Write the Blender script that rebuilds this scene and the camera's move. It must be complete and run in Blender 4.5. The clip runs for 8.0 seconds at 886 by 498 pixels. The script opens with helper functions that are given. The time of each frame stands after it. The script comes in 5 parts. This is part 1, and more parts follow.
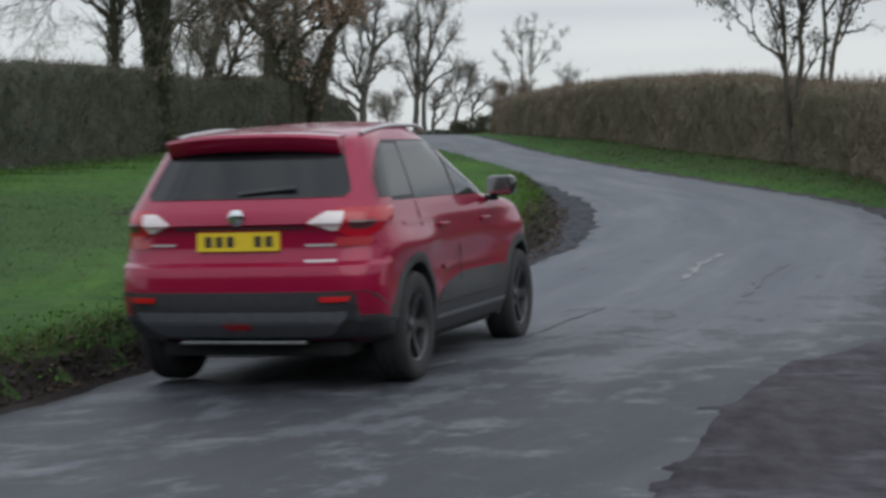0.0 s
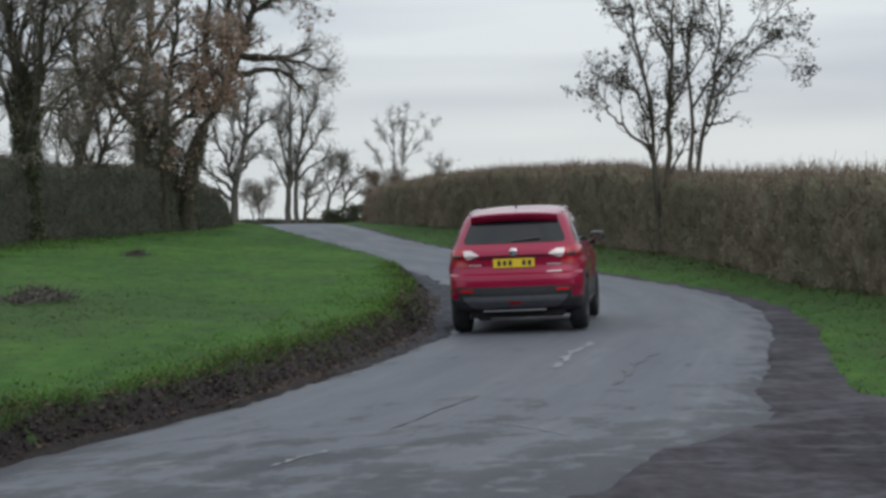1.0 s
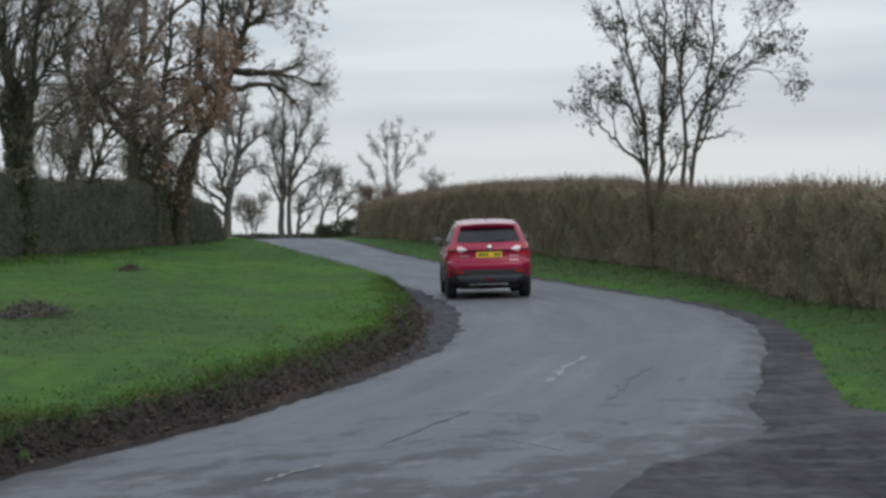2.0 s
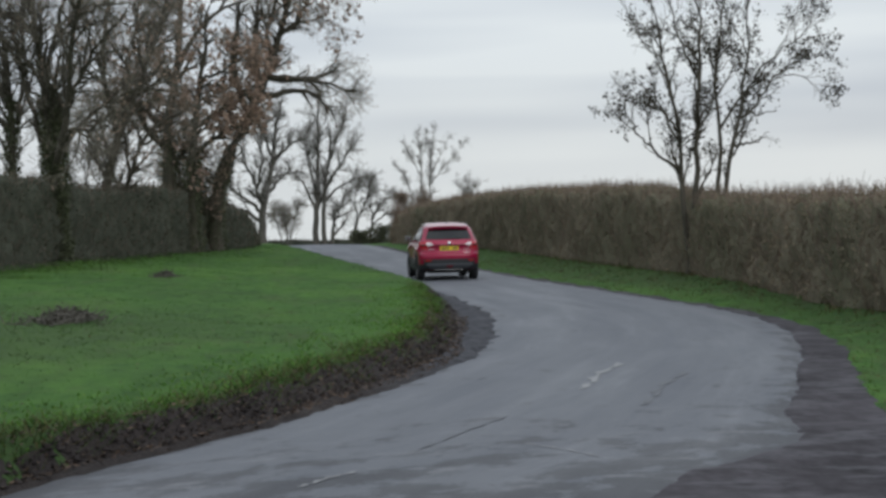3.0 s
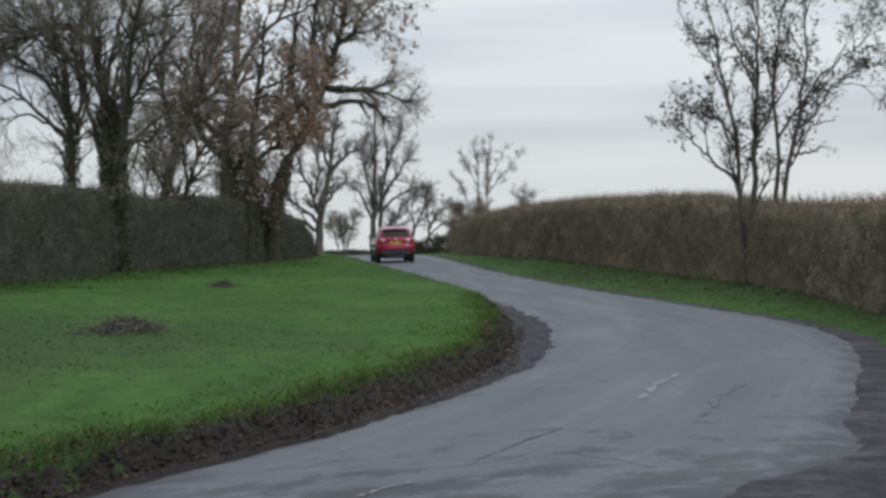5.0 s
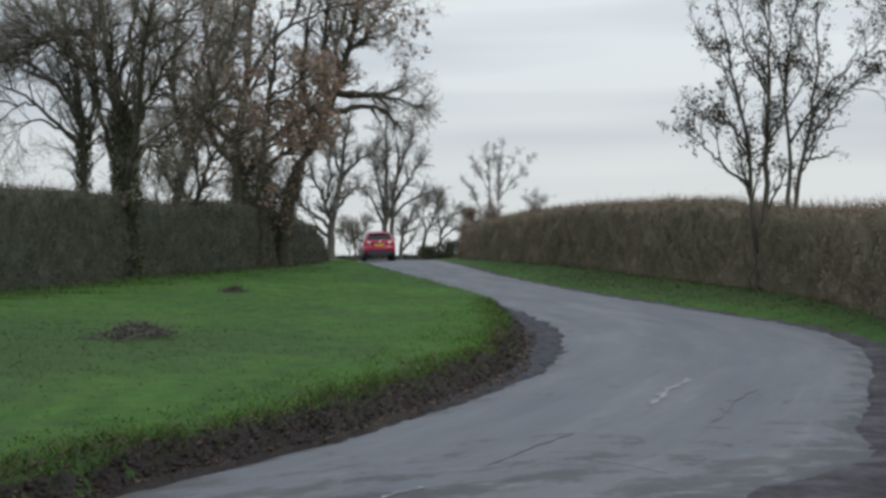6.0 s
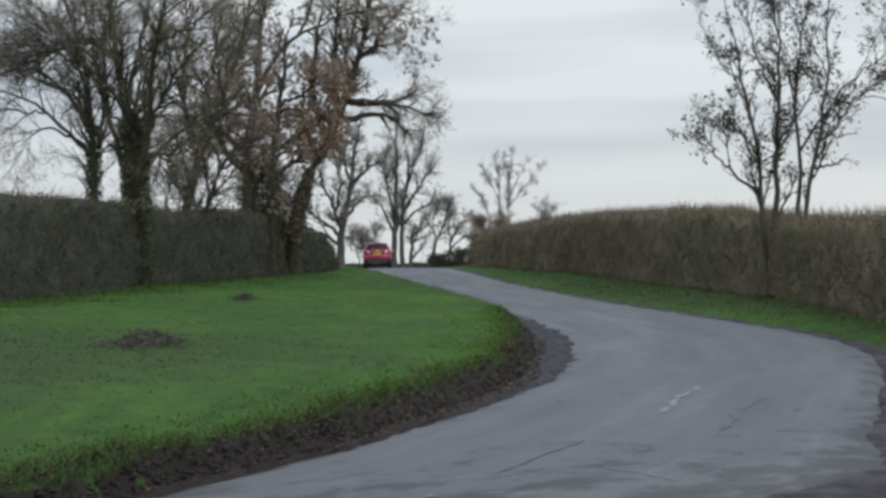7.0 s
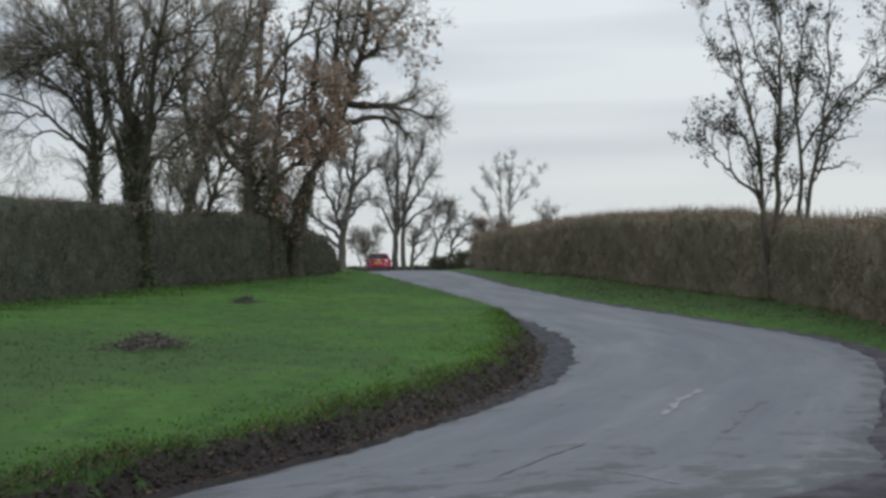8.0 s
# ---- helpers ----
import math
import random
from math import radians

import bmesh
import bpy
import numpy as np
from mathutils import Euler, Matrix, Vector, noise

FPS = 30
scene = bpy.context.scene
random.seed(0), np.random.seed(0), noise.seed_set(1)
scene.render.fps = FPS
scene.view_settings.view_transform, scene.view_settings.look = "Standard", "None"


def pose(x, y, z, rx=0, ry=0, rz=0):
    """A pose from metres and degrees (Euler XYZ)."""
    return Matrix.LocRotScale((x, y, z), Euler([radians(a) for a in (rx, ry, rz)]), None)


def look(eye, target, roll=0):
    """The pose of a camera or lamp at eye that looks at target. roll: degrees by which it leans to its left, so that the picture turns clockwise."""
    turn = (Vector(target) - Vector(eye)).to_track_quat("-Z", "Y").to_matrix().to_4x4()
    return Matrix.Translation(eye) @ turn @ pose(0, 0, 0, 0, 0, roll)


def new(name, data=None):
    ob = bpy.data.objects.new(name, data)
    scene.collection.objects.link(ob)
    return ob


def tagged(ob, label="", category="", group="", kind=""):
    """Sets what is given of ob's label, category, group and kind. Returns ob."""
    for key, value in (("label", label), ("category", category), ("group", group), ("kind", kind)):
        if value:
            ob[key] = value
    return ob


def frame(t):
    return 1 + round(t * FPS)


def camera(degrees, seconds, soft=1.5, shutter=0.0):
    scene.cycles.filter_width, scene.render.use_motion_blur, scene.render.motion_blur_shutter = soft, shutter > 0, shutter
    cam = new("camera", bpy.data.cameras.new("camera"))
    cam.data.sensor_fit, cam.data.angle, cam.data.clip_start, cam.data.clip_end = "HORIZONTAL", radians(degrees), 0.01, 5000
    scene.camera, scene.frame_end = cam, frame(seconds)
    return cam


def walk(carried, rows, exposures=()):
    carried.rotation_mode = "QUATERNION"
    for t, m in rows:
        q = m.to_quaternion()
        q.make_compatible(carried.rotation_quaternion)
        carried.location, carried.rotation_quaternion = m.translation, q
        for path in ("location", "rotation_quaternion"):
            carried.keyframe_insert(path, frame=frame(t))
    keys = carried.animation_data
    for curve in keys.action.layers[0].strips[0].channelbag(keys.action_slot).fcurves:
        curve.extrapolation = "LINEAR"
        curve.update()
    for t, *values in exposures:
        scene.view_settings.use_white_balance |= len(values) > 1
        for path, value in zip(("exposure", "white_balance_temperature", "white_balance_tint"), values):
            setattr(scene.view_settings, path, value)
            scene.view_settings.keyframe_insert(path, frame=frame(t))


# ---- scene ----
# The camera stands still at the roadside and turns after the car.
cam = camera(25.97, 8.0, soft=3.05, shutter=0.2)
EYE = 1.6
TURNS = [
    (0.0, 86.271, 1.043, 0.631), (0.5, 88.025, 0.934, -1.931), (1.0, 88.858, 0.906, -3.179), (1.2, 89.06, 0.91, -3.5),
    (2.3, 89.33, 0.95, -3.2), (2.5, 89.381, 0.952, -2.995), (3.0, 89.489, 0.973, -2.356), (3.5, 89.571, 1.0, -1.768),
    (4.0, 89.677, 1.01, -1.305), (4.5, 89.752, 1.007, -0.929), (6.0, 89.98, 0.985, -0.325), (6.5, 90.092, 1.006, -0.157),
    (7.0, 90.22, 1.012, -0.029), (7.5, 90.286, 1.0, -0.005), (8.0, 90.304, 1.02, 0.005),
]
walk(cam, [(t, pose(0, 0, EYE, rx, ry, rz)) for t, rx, ry, rz in TURNS])

# ---- world and light ----
world = bpy.data.worlds.new("overcast_sky")
scene.world = world
world.use_nodes = True
wt = world.node_tree
wt.nodes.clear()


def wnode(kind, **kw):
    n = wt.nodes.new(kind)
    for k, v in kw.items():
        n.inputs[k].default_value = v
    return n


sky = wt.nodes.new("ShaderNodeTexSky")
sky.sky_type = "NISHITA"
sky.sun_disc = False
sky.sun_elevation, sky.sun_rotation = radians(24), radians(60)
sky.air_density, sky.dust_density = 1.2, 2.0
coord = wt.nodes.new("ShaderNodeTexCoord")
split = wt.nodes.new("ShaderNodeSeparateXYZ")
wt.links.new(coord.outputs["Generated"], split.inputs[0])
# flat layers of cloud: squeeze the direction's height, then noise
stretch = wt.nodes.new("ShaderNodeMapping")
stretch.inputs["Scale"].default_value = (1.3, 1.3, 13.0)
stretch.inputs["Rotation"].default_value = (0.0, radians(0.6), 0.0)
stretch.inputs["Location"].default_value = (0.3, 0.2, 0.35)
wt.links.new(coord.outputs["Generated"], stretch.inputs["Vector"])
cloud_noise = wnode("ShaderNodeTexNoise", Scale=1.3, Detail=3.0, Roughness=0.5)
wt.links.new(stretch.outputs[0], cloud_noise.inputs["Vector"])
cloud_ramp = wt.nodes.new("ShaderNodeValToRGB")
cloud_ramp.color_ramp.elements[0].position, cloud_ramp.color_ramp.elements[0].color = 0.38, (0.47, 0.53, 0.625, 1)
cloud_ramp.color_ramp.elements[1].position, cloud_ramp.color_ramp.elements[1].color = 0.58, (0.765, 0.82, 0.86, 1)
wt.links.new(cloud_noise.outputs["Fac"], cloud_ramp.inputs[0])
# an overcast dome grows brighter to the zenith
dome = wt.nodes.new("ShaderNodeMapRange")
for k, v in (("From Min", 0.05), ("From Max", 1.0), ("To Min", 1.0), ("To Max", 1.9)):
    dome.inputs[k].default_value = v
wt.links.new(split.outputs["Z"], dome.inputs["Value"])
bright = wt.nodes.new("ShaderNodeVectorMath")
bright.operation = "SCALE"
wt.links.new(cloud_ramp.outputs[0], bright.inputs[0])
wt.links.new(dome.outputs[0], bright.inputs["Scale"])
low_sky = wt.nodes.new("ShaderNodeMapRange")
for k, v in (("From Min", 0.0), ("From Max", 0.09), ("To Min", 0.85), ("To Max", 0.0)):
    low_sky.inputs[k].default_value = v
wt.links.new(split.outputs["Z"], low_sky.inputs["Value"])
haze = wt.nodes.new("ShaderNodeMix")
haze.data_type = "RGBA"
haze.inputs[7].default_value = (0.80, 0.838, 0.84, 1)
wt.links.new(low_sky.outputs[0], haze.inputs[0])
wt.links.new(bright.outputs[0], haze.inputs[6])
cloud_light = wnode("ShaderNodeBackground", Strength=1.0)
wt.links.new(haze.outputs[2], cloud_light.inputs["Color"])
sky_light = wnode("ShaderNodeBackground", Strength=0.06)
wt.links.new(sky.outputs[0], sky_light.inputs["Color"])
both = wnode("ShaderNodeMixShader", Fac=0.88)
wt.links.new(sky_light.outputs[0], both.inputs[1])
wt.links.new(cloud_light.outputs[0], both.inputs[2])
wout = wt.nodes.new("ShaderNodeOutputWorld")
wt.links.new(both.outputs[0], wout.inputs["Surface"])

sun_data = bpy.data.lights.new("sun", "SUN")
sun_data.energy, sun_data.angle, sun_data.color = 0.6, radians(50), (1.0, 0.96, 0.9)
sun = new("sun", sun_data)
sun.matrix_world = look((20, -10, 25), (0, 20, 0))
scene.view_settings.exposure = 0.0


# ---- materials ----
def material(name, rough=0.7, metal=0.0):
    m = bpy.data.materials.new(name)
    m.use_nodes = True
    b = m.node_tree.nodes["Principled BSDF"]
    b.inputs["Roughness"].default_value, b.inputs["Metallic"].default_value = rough, metal
    return m, m.node_tree, b


def noise_node(nt, scale, detail=4.0, rough=0.55, stretch=None, vector=None):
    n = nt.nodes.new("ShaderNodeTexNoise")
    n.inputs["Scale"].default_value, n.inputs["Detail"].default_value, n.inputs["Roughness"].default_value = scale, detail, rough
    if vector is None:
        vector = nt.nodes.new("ShaderNodeTexCoord").outputs["Object"]
    if stretch:
        mp = nt.nodes.new("ShaderNodeMapping")
        mp.inputs["Scale"].default_value = stretch
        nt.links.new(vector, mp.inputs["Vector"])
        vector = mp.outputs[0]
    nt.links.new(vector, n.inputs["Vector"])
    return n.outputs["Fac"]


def ramp(nt, fac, stops):
    r = nt.nodes.new("ShaderNodeValToRGB")
    els = r.color_ramp.elements
    while len(els) < len(stops):
        els.new(0.5)
    for e, (p, c) in zip(els, stops):
        e.position, e.color = p, (*c, 1)
    nt.links.new(fac, r.inputs[0])
    return r.outputs[0]


def mix(nt, fac, a, b, mode="MIX"):
    m = nt.nodes.new("ShaderNodeMix")
    m.data_type, m.blend_type = "RGBA", mode
    for sock, v in ((m.inputs[0], fac), (m.inputs[6], a), (m.inputs[7], b)):
        if isinstance(v, (int, float)):
            sock.default_value = v
        elif isinstance(v, tuple):
            sock.default_value = (*v, 1)
        else:
            nt.links.new(v, sock)
    return m.outputs[2]


def bump(nt, b, height, strength, distance=0.02):
    n = nt.nodes.new("ShaderNodeBump")
    n.inputs["Strength"].default_value, n.inputs["Distance"].default_value = strength, distance
    nt.links.new(height, n.inputs["Height"])
    nt.links.new(n.outputs[0], b.inputs["Normal"])


def mottled(name, dark, light, scale, rough=0.85, fine=None, stretch=None, bumpy=0.3, island=0.0, spec=None):
    """A natural surface: two scales of noise between two colours, with relief; island: variation from leaf to leaf."""
    m, nt, b = material(name, rough)
    fac = noise_node(nt, scale, 5.0, 0.6, stretch)
    col = ramp(nt, fac, [(0.3, dark), (0.7, light)])
    fine_fac = noise_node(nt, fine or scale * 9, 3.0, 0.6, stretch)
    col = mix(nt, 0.5, col, ramp(nt, fine_fac, [(0.25, tuple(0.55 * c for c in dark)), (0.75, tuple(min(1, 1.15 * c) for c in light))]))
    if island:
        g = nt.nodes.new("ShaderNodeNewGeometry")
        col = mix(nt, island, col, ramp(nt, g.outputs["Random Per Island"], [(0.0, tuple(0.5 * c for c in dark)), (0.5, dark), (1.0, tuple(1.3 * c for c in light))]))
    nt.links.new(col, b.inputs["Base Color"])
    if bumpy:
        bump(nt, b, fine_fac, bumpy)
    if spec is not None:
        b.inputs["Specular IOR Level"].default_value = spec
    return m


def plain(name, colour, rough=0.5, metal=0.0, coat=0.0, wear=0.06, scale=18.0):
    m, nt, b = material(name, rough, metal)
    fac = noise_node(nt, scale, 4.0)
    nt.links.new(ramp(nt, fac, [(0.3, tuple(c * (1 - wear) for c in colour)), (0.7, tuple(min(1, c * (1 + wear)) for c in colour))]), b.inputs["Base Color"])
    b.inputs["Coat Weight"].default_value = coat
    b.inputs["Coat Roughness"].default_value = 0.03
    return m


def turf(name, k, island):
    """Mown verge: yellow-green and dark green patches a few metres wide, tufts, and blade-scale speckle."""
    m, nt, b = material(name, 0.9)
    wide = noise_node(nt, 0.34, 5.0, 0.65, stretch=(1, 0.35, 1))
    tuft = noise_node(nt, 3.2, 6.0, 0.7, stretch=(1, 0.4, 1))
    worn = noise_node(nt, 0.9, 7.0, 0.72, stretch=(1, 0.3, 1))
    col = ramp(nt, wide, [(0.36, (0.026 * k, 0.072 * k, 0.014 * k)), (0.5, (0.044 * k, 0.130 * k, 0.019 * k)), (0.62, (0.084 * k, 0.182 * k, 0.027 * k))])
    col = mix(nt, 0.6, col, ramp(nt, tuft, [(0.36, (0.022 * k, 0.055 * k, 0.012 * k)), (0.66, (0.074 * k, 0.155 * k, 0.030 * k))]))
    # duller, rougher growth with dead stalks in it
    col = mix(nt, ramp(nt, worn, [(0.53, (0, 0, 0)), (0.66, (0.6, 0.6, 0.6))]), col, (0.062 * k, 0.082 * k, 0.034 * k))
    rank = nt.nodes.new("ShaderNodeAttribute")
    rank.attribute_name = "rank_growth"
    col = mix(nt, rank.outputs["Fac"], col, (0.040 * k, 0.066 * k, 0.026 * k))
    if island:
        g = nt.nodes.new("ShaderNodeNewGeometry")
        col = mix(nt, island, col, ramp(nt, g.outputs["Random Per Island"], [(0.0, (0.035 * k, 0.08 * k, 0.012 * k)), (0.8, (0.09 * k, 0.16 * k, 0.03 * k)), (1.0, (0.15 * k, 0.14 * k, 0.05 * k))]))
    else:
        bump(nt, b, noise_node(nt, 22, 3.0, 0.6), 0.6)
    nt.links.new(col, b.inputs["Base Color"])
    b.inputs["Specular IOR Level"].default_value = 0.12
    return m


GRASS = turf("verge_turf", 0.88, 0.0)
BLADE = turf("grass_blades", 1.15, 0.3)
WEED = turf("weed_leaves", 1.5, 0.35)
DRY = mottled("dead_grass", (0.05, 0.045, 0.02), (0.125, 0.105, 0.05), 0.8, 0.9, fine=9, bumpy=0, island=0.4, spec=0.1)
EARTH = mottled("bare_earth", (0.0065, 0.0054, 0.0052), (0.05, 0.041, 0.039), 1.8, 0.9, fine=30, bumpy=0.8, spec=0.2)
ent = EARTH.node_tree
trodden = ent.nodes.new("ShaderNodeAttribute")
trodden.attribute_name = "trodden"
esock = ent.nodes["Principled BSDF"].inputs["Base Color"]
grit = ramp(ent, noise_node(ent, 5.0, 6.0, 0.7, stretch=(1, 0.5, 1)), [(0.35, (0.026, 0.026, 0.031)), (0.65, (0.066, 0.068, 0.078))])
ent.links.new(mix(ent, trodden.outputs["Fac"], esock.links[0].from_socket, grit), esock)
LITTER = mottled("fallen_leaves", (0.024, 0.017, 0.013), (0.15, 0.105, 0.078), 2.0, 0.85, bumpy=0, island=0.6, spec=0.2)
BARK = mottled("grey_bark", (0.1, 0.093, 0.076), (0.27, 0.245, 0.205), 1.1, 0.9, fine=16, stretch=(1, 1, 0.25), bumpy=0.6, spec=0.15)
BARK_DARK = mottled("dark_bark", (0.045, 0.041, 0.033), (0.122, 0.11, 0.087), 1.1, 0.9, fine=16, stretch=(1, 1, 0.25), bumpy=0.6, spec=0.15)
# a little haze over the crest trees put into the bark; cuttings share it
BARK_MID = mottled("mid_tone_bark", (0.05, 0.047, 0.04), (0.14, 0.13, 0.112), 1.1, 0.9, fine=16, stretch=(1, 1, 0.25), bumpy=0.6, spec=0.15)
# distance haze put into the colour of the far twigs and bark
BARK_HAZED = mottled("haze_paled_bark", (0.2, 0.19, 0.18), (0.36, 0.34, 0.325), 1.1, 0.9, fine=16, bumpy=0.3, spec=0.1)
IVY = mottled("ivy_leaves", (0.042, 0.05, 0.026), (0.115, 0.128, 0.066), 1.0, 0.55, bumpy=0, island=0.5, spec=0.3)
BROWN_LEAF = mottled("withered_leaves", (0.21, 0.15, 0.118), (0.55, 0.395, 0.305), 1.2, 0.8, bumpy=0, island=0.5, spec=0.15)
DARK_LEAF = mottled("late_leaves", (0.0192, 0.0176, 0.0128), (0.064, 0.0544, 0.0352), 1.2, 0.7, bumpy=0, island=0.5, spec=0.2)
HEDGE_GREEN = mottled("clipped_hawthorn", (0.046, 0.055, 0.040), (0.135, 0.150, 0.112), 0.7, 0.85, bumpy=0, island=0.5, spec=0.15)
HEDGE_BROWN = mottled("beech_hedge", (0.122, 0.099, 0.066), (0.385, 0.30, 0.205), 0.6, 0.85, bumpy=0, island=0.5, spec=0.15)
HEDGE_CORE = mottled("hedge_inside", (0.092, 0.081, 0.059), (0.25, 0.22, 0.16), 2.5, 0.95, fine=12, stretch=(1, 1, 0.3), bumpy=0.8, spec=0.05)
# leaf colour darkened: the shade between the leaves put into the hedge's body
HEDGE_CORE_GREEN = mottled("hawthorn_shaded_inside", (0.030, 0.033, 0.025), (0.092, 0.098, 0.076), 2.5, 0.95, fine=12, stretch=(1, 1, 0.3), bumpy=0.8, spec=0.05)
TWIG = mottled("hedge_twigs", (0.09, 0.07, 0.056), (0.3, 0.23, 0.182), 1.0, 0.85, bumpy=0, island=0.4, spec=0.15)


def tinted(m, colour, scale, amount):
    """Wide drifts of another tint along a hedge."""
    t2 = m.node_tree
    sock = t2.nodes["Principled BSDF"].inputs["Base Color"]
    drift = ramp(t2, noise_node(t2, scale, 4.0, 0.6), [(0.42, (0, 0, 0)), (0.6, (amount, amount, amount))])
    t2.links.new(mix(t2, drift, sock.links[0].from_socket, colour), sock)


tinted(HEDGE_BROWN, (0.10, 0.105, 0.062), 0.11, 0.6)
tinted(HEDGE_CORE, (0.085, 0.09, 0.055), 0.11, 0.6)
tinted(HEDGE_GREEN, (0.085, 0.068, 0.052), 0.35, 0.65)
tinted(HEDGE_GREEN, (0.035, 0.05, 0.027), 0.6, 0.55)

# worn asphalt: aggregate, patches, polished wheel tracks, mud dragged over it near the lay-by
ASPHALT, nt, b = material("worn_asphalt", 0.75)
pos = nt.nodes.new("ShaderNodeTexCoord").outputs["Object"]
grain = noise_node(nt, 60, 3.0, 0.7, vector=pos)
lane_at = nt.nodes.new("ShaderNodeAttribute")
lane_at.attribute_name = "lane_place"
lane = lane_at.outputs["Vector"]
patchy = noise_node(nt, 1.0, 5.0, 0.6, stretch=(1, 0.12, 1), vector=lane)
col = ramp(nt, patchy, [(0.3, (0.066, 0.073, 0.090)), (0.7, (0.094, 0.102, 0.121))])
col = mix(nt, 0.35, col, ramp(nt, grain, [(0.3, (0.045, 0.048, 0.054)), (0.7, (0.155, 0.16, 0.17))]))
# faint curved tyre marks and polished bands
tracks = noise_node(nt, 3.4, 4.0, 0.65, stretch=(1, 0.035, 1), vector=lane)
col = mix(nt, ramp(nt, tracks, [(0.40, (0.55, 0.55, 0.55)), (0.5, (0, 0, 0))]), col, (0.074, 0.081, 0.098))
col = mix(nt, ramp(nt, tracks, [(0.58, (0, 0, 0)), (0.70, (0.5, 0.5, 0.5))]), col, (0.128, 0.135, 0.152))
smear = noise_node(nt, 1.8, 9.0, 0.74, stretch=(1.0, 0.6, 1), vector=lane)
sep = nt.nodes.new("ShaderNodeSeparateXYZ")
nt.links.new(pos, sep.inputs[0])
near = nt.nodes.new("ShaderNodeMapRange")
for k, v in (("From Min", 10.5), ("From Max", 17.5), ("To Min", 0.06), ("To Max", -0.11)):
    near.inputs[k].default_value = v
nt.links.new(sep.outputs["Y"], near.inputs["Value"])
add = nt.nodes.new("ShaderNodeMath")
add.operation = "ADD"
nt.links.new(smear, add.inputs[0])
nt.links.new(near.outputs[0], add.inputs[1])
edge_dirt = nt.nodes.new("ShaderNodeAttribute")
edge_dirt.attribute_name = "edge_dirt"
add2 = nt.nodes.new("ShaderNodeMath")
add2.operation = "MULTIPLY_ADD"
add2.inputs[1].default_value = 0.17
nt.links.new(edge_dirt.outputs["Fac"], add2.inputs[0])
nt.links.new(add.outputs[0], add2.inputs[2])
mud = nt.nodes.new("ShaderNodeMapRange")
for k, v in (("From Min", 0.49), ("From Max", 0.545), ("To Min", 0.0), ("To Max", 0.9)):
    mud.inputs[k].default_value = v
nt.links.new(add2.outputs[0], mud.inputs["Value"])
col = mix(nt, mud.outputs[0], col, (0.031, 0.032, 0.039))
# dried pale silt where water has run off the road
silt = noise_node(nt, 2.6, 8.0, 0.75, stretch=(0.6, 0.8, 1), vector=lane)
silt_mask = nt.nodes.new("ShaderNodeMath")
silt_mask.operation = "MULTIPLY"
nt.links.new(ramp(nt, silt, [(0.55, (0, 0, 0)), (0.64, (0.7, 0.7, 0.7))]), silt_mask.inputs[0])
silt_near = nt.nodes.new("ShaderNodeMapRange")
for k, v in (("From Min", 14.0), ("From Max", 18.0), ("To Min", 1.0), ("To Max", 0.0)):
    silt_near.inputs[k].default_value = v
nt.links.new(sep.outputs["Y"], silt_near.inputs["Value"])
nt.links.new(silt_near.outputs[0], silt_mask.inputs[1])
col = mix(nt, silt_mask.outputs[0], col, (0.145, 0.15, 0.162))
nt.links.new(col, b.inputs["Base Color"])
rg = nt.nodes.new("ShaderNodeMapRange")
for k, v in (("From Min", 0.35), ("From Max", 0.65), ("To Min", 0.55), ("To Max", 0.8)):
    rg.inputs[k].default_value = v
nt.links.new(patchy, rg.inputs["Value"])
nt.links.new(rg.outputs[0], b.inputs["Roughness"])
bump(nt, b, grain, 0.35, 0.01)

MUD = mottled("wet_mud_gravel", (0.014, 0.013, 0.0145), (0.074, 0.067, 0.076), 0.7, 0.9, fine=7, stretch=(1, 0.4, 1), bumpy=0.8, spec=0.12)
mnt = MUD.node_tree
mb = mnt.nodes["Principled BSDF"]
was = mb.inputs["Base Color"].links[0].from_socket
streak = noise_node(mnt, 1.3, 8.0, 0.75, stretch=(0.7, 1.1, 1))
mnt.links.new(mix(mnt, ramp(mnt, streak, [(0.5, (0, 0, 0)), (0.62, (0.65, 0.65, 0.65))]), was, (0.11, 0.107, 0.118)), mb.inputs["Base Color"])
LINE = mottled("worn_road_paint", (0.15, 0.155, 0.16), (0.30, 0.302, 0.305), 5.0, 0.8, bumpy=0.2)
TAR = mottled("tar_seam", (0.072, 0.076, 0.086), (0.1, 0.106, 0.118), 5.0, 0.7, bumpy=0.2)

# ---- shape of the land ----
RISE_Y = [-60, 12, 25, 36, 47, 63, 79, 92, 104, 112, 118, 130, 150, 200, 400, 3000]
RISE_Z = [0, 0, 0.02, 0.06, 0.14, 0.30, 0.63, 0.84, 0.99, 1.03, 0.98, 0.72, -0.3, -3.8, -12, -70]
LEFT_Y = [-60, 4, 8, 10.8, 13.7, 16, 19.3, 21.7, 25, 30, 36, 43, 50, 57, 65, 75, 88, 103, 118, 140, 400]
LEFT_X = [-60, -8.5, -4.4, -2.75, -1.9, -0.9, 0.05, 0.7, 1.45, 2.0, 2.3, 2.05, 1.52, 0.87, 0.02, -1.22, -2.6, -4.2, -5.8, -7.0, -20]
RIGHT_Y = [-60, 2, 8, 11, 12.6, 13.2, 14, 15.3, 16.2, 20, 25, 29, 33, 37, 42, 50, 58, 67, 76, 88, 106, 118, 140, 400]
RIGHT_X = [-40, -3.0, 0.78, 1.64, 2.23, 2.68, 3.25, 3.55, 3.62, 4.6, 5.8, 6.5, 6.85, 6.8, 6.3, 5.35, 4.4, 3.45, 2.5, 1.65, 0.45, -0.8, -2.4, -14]


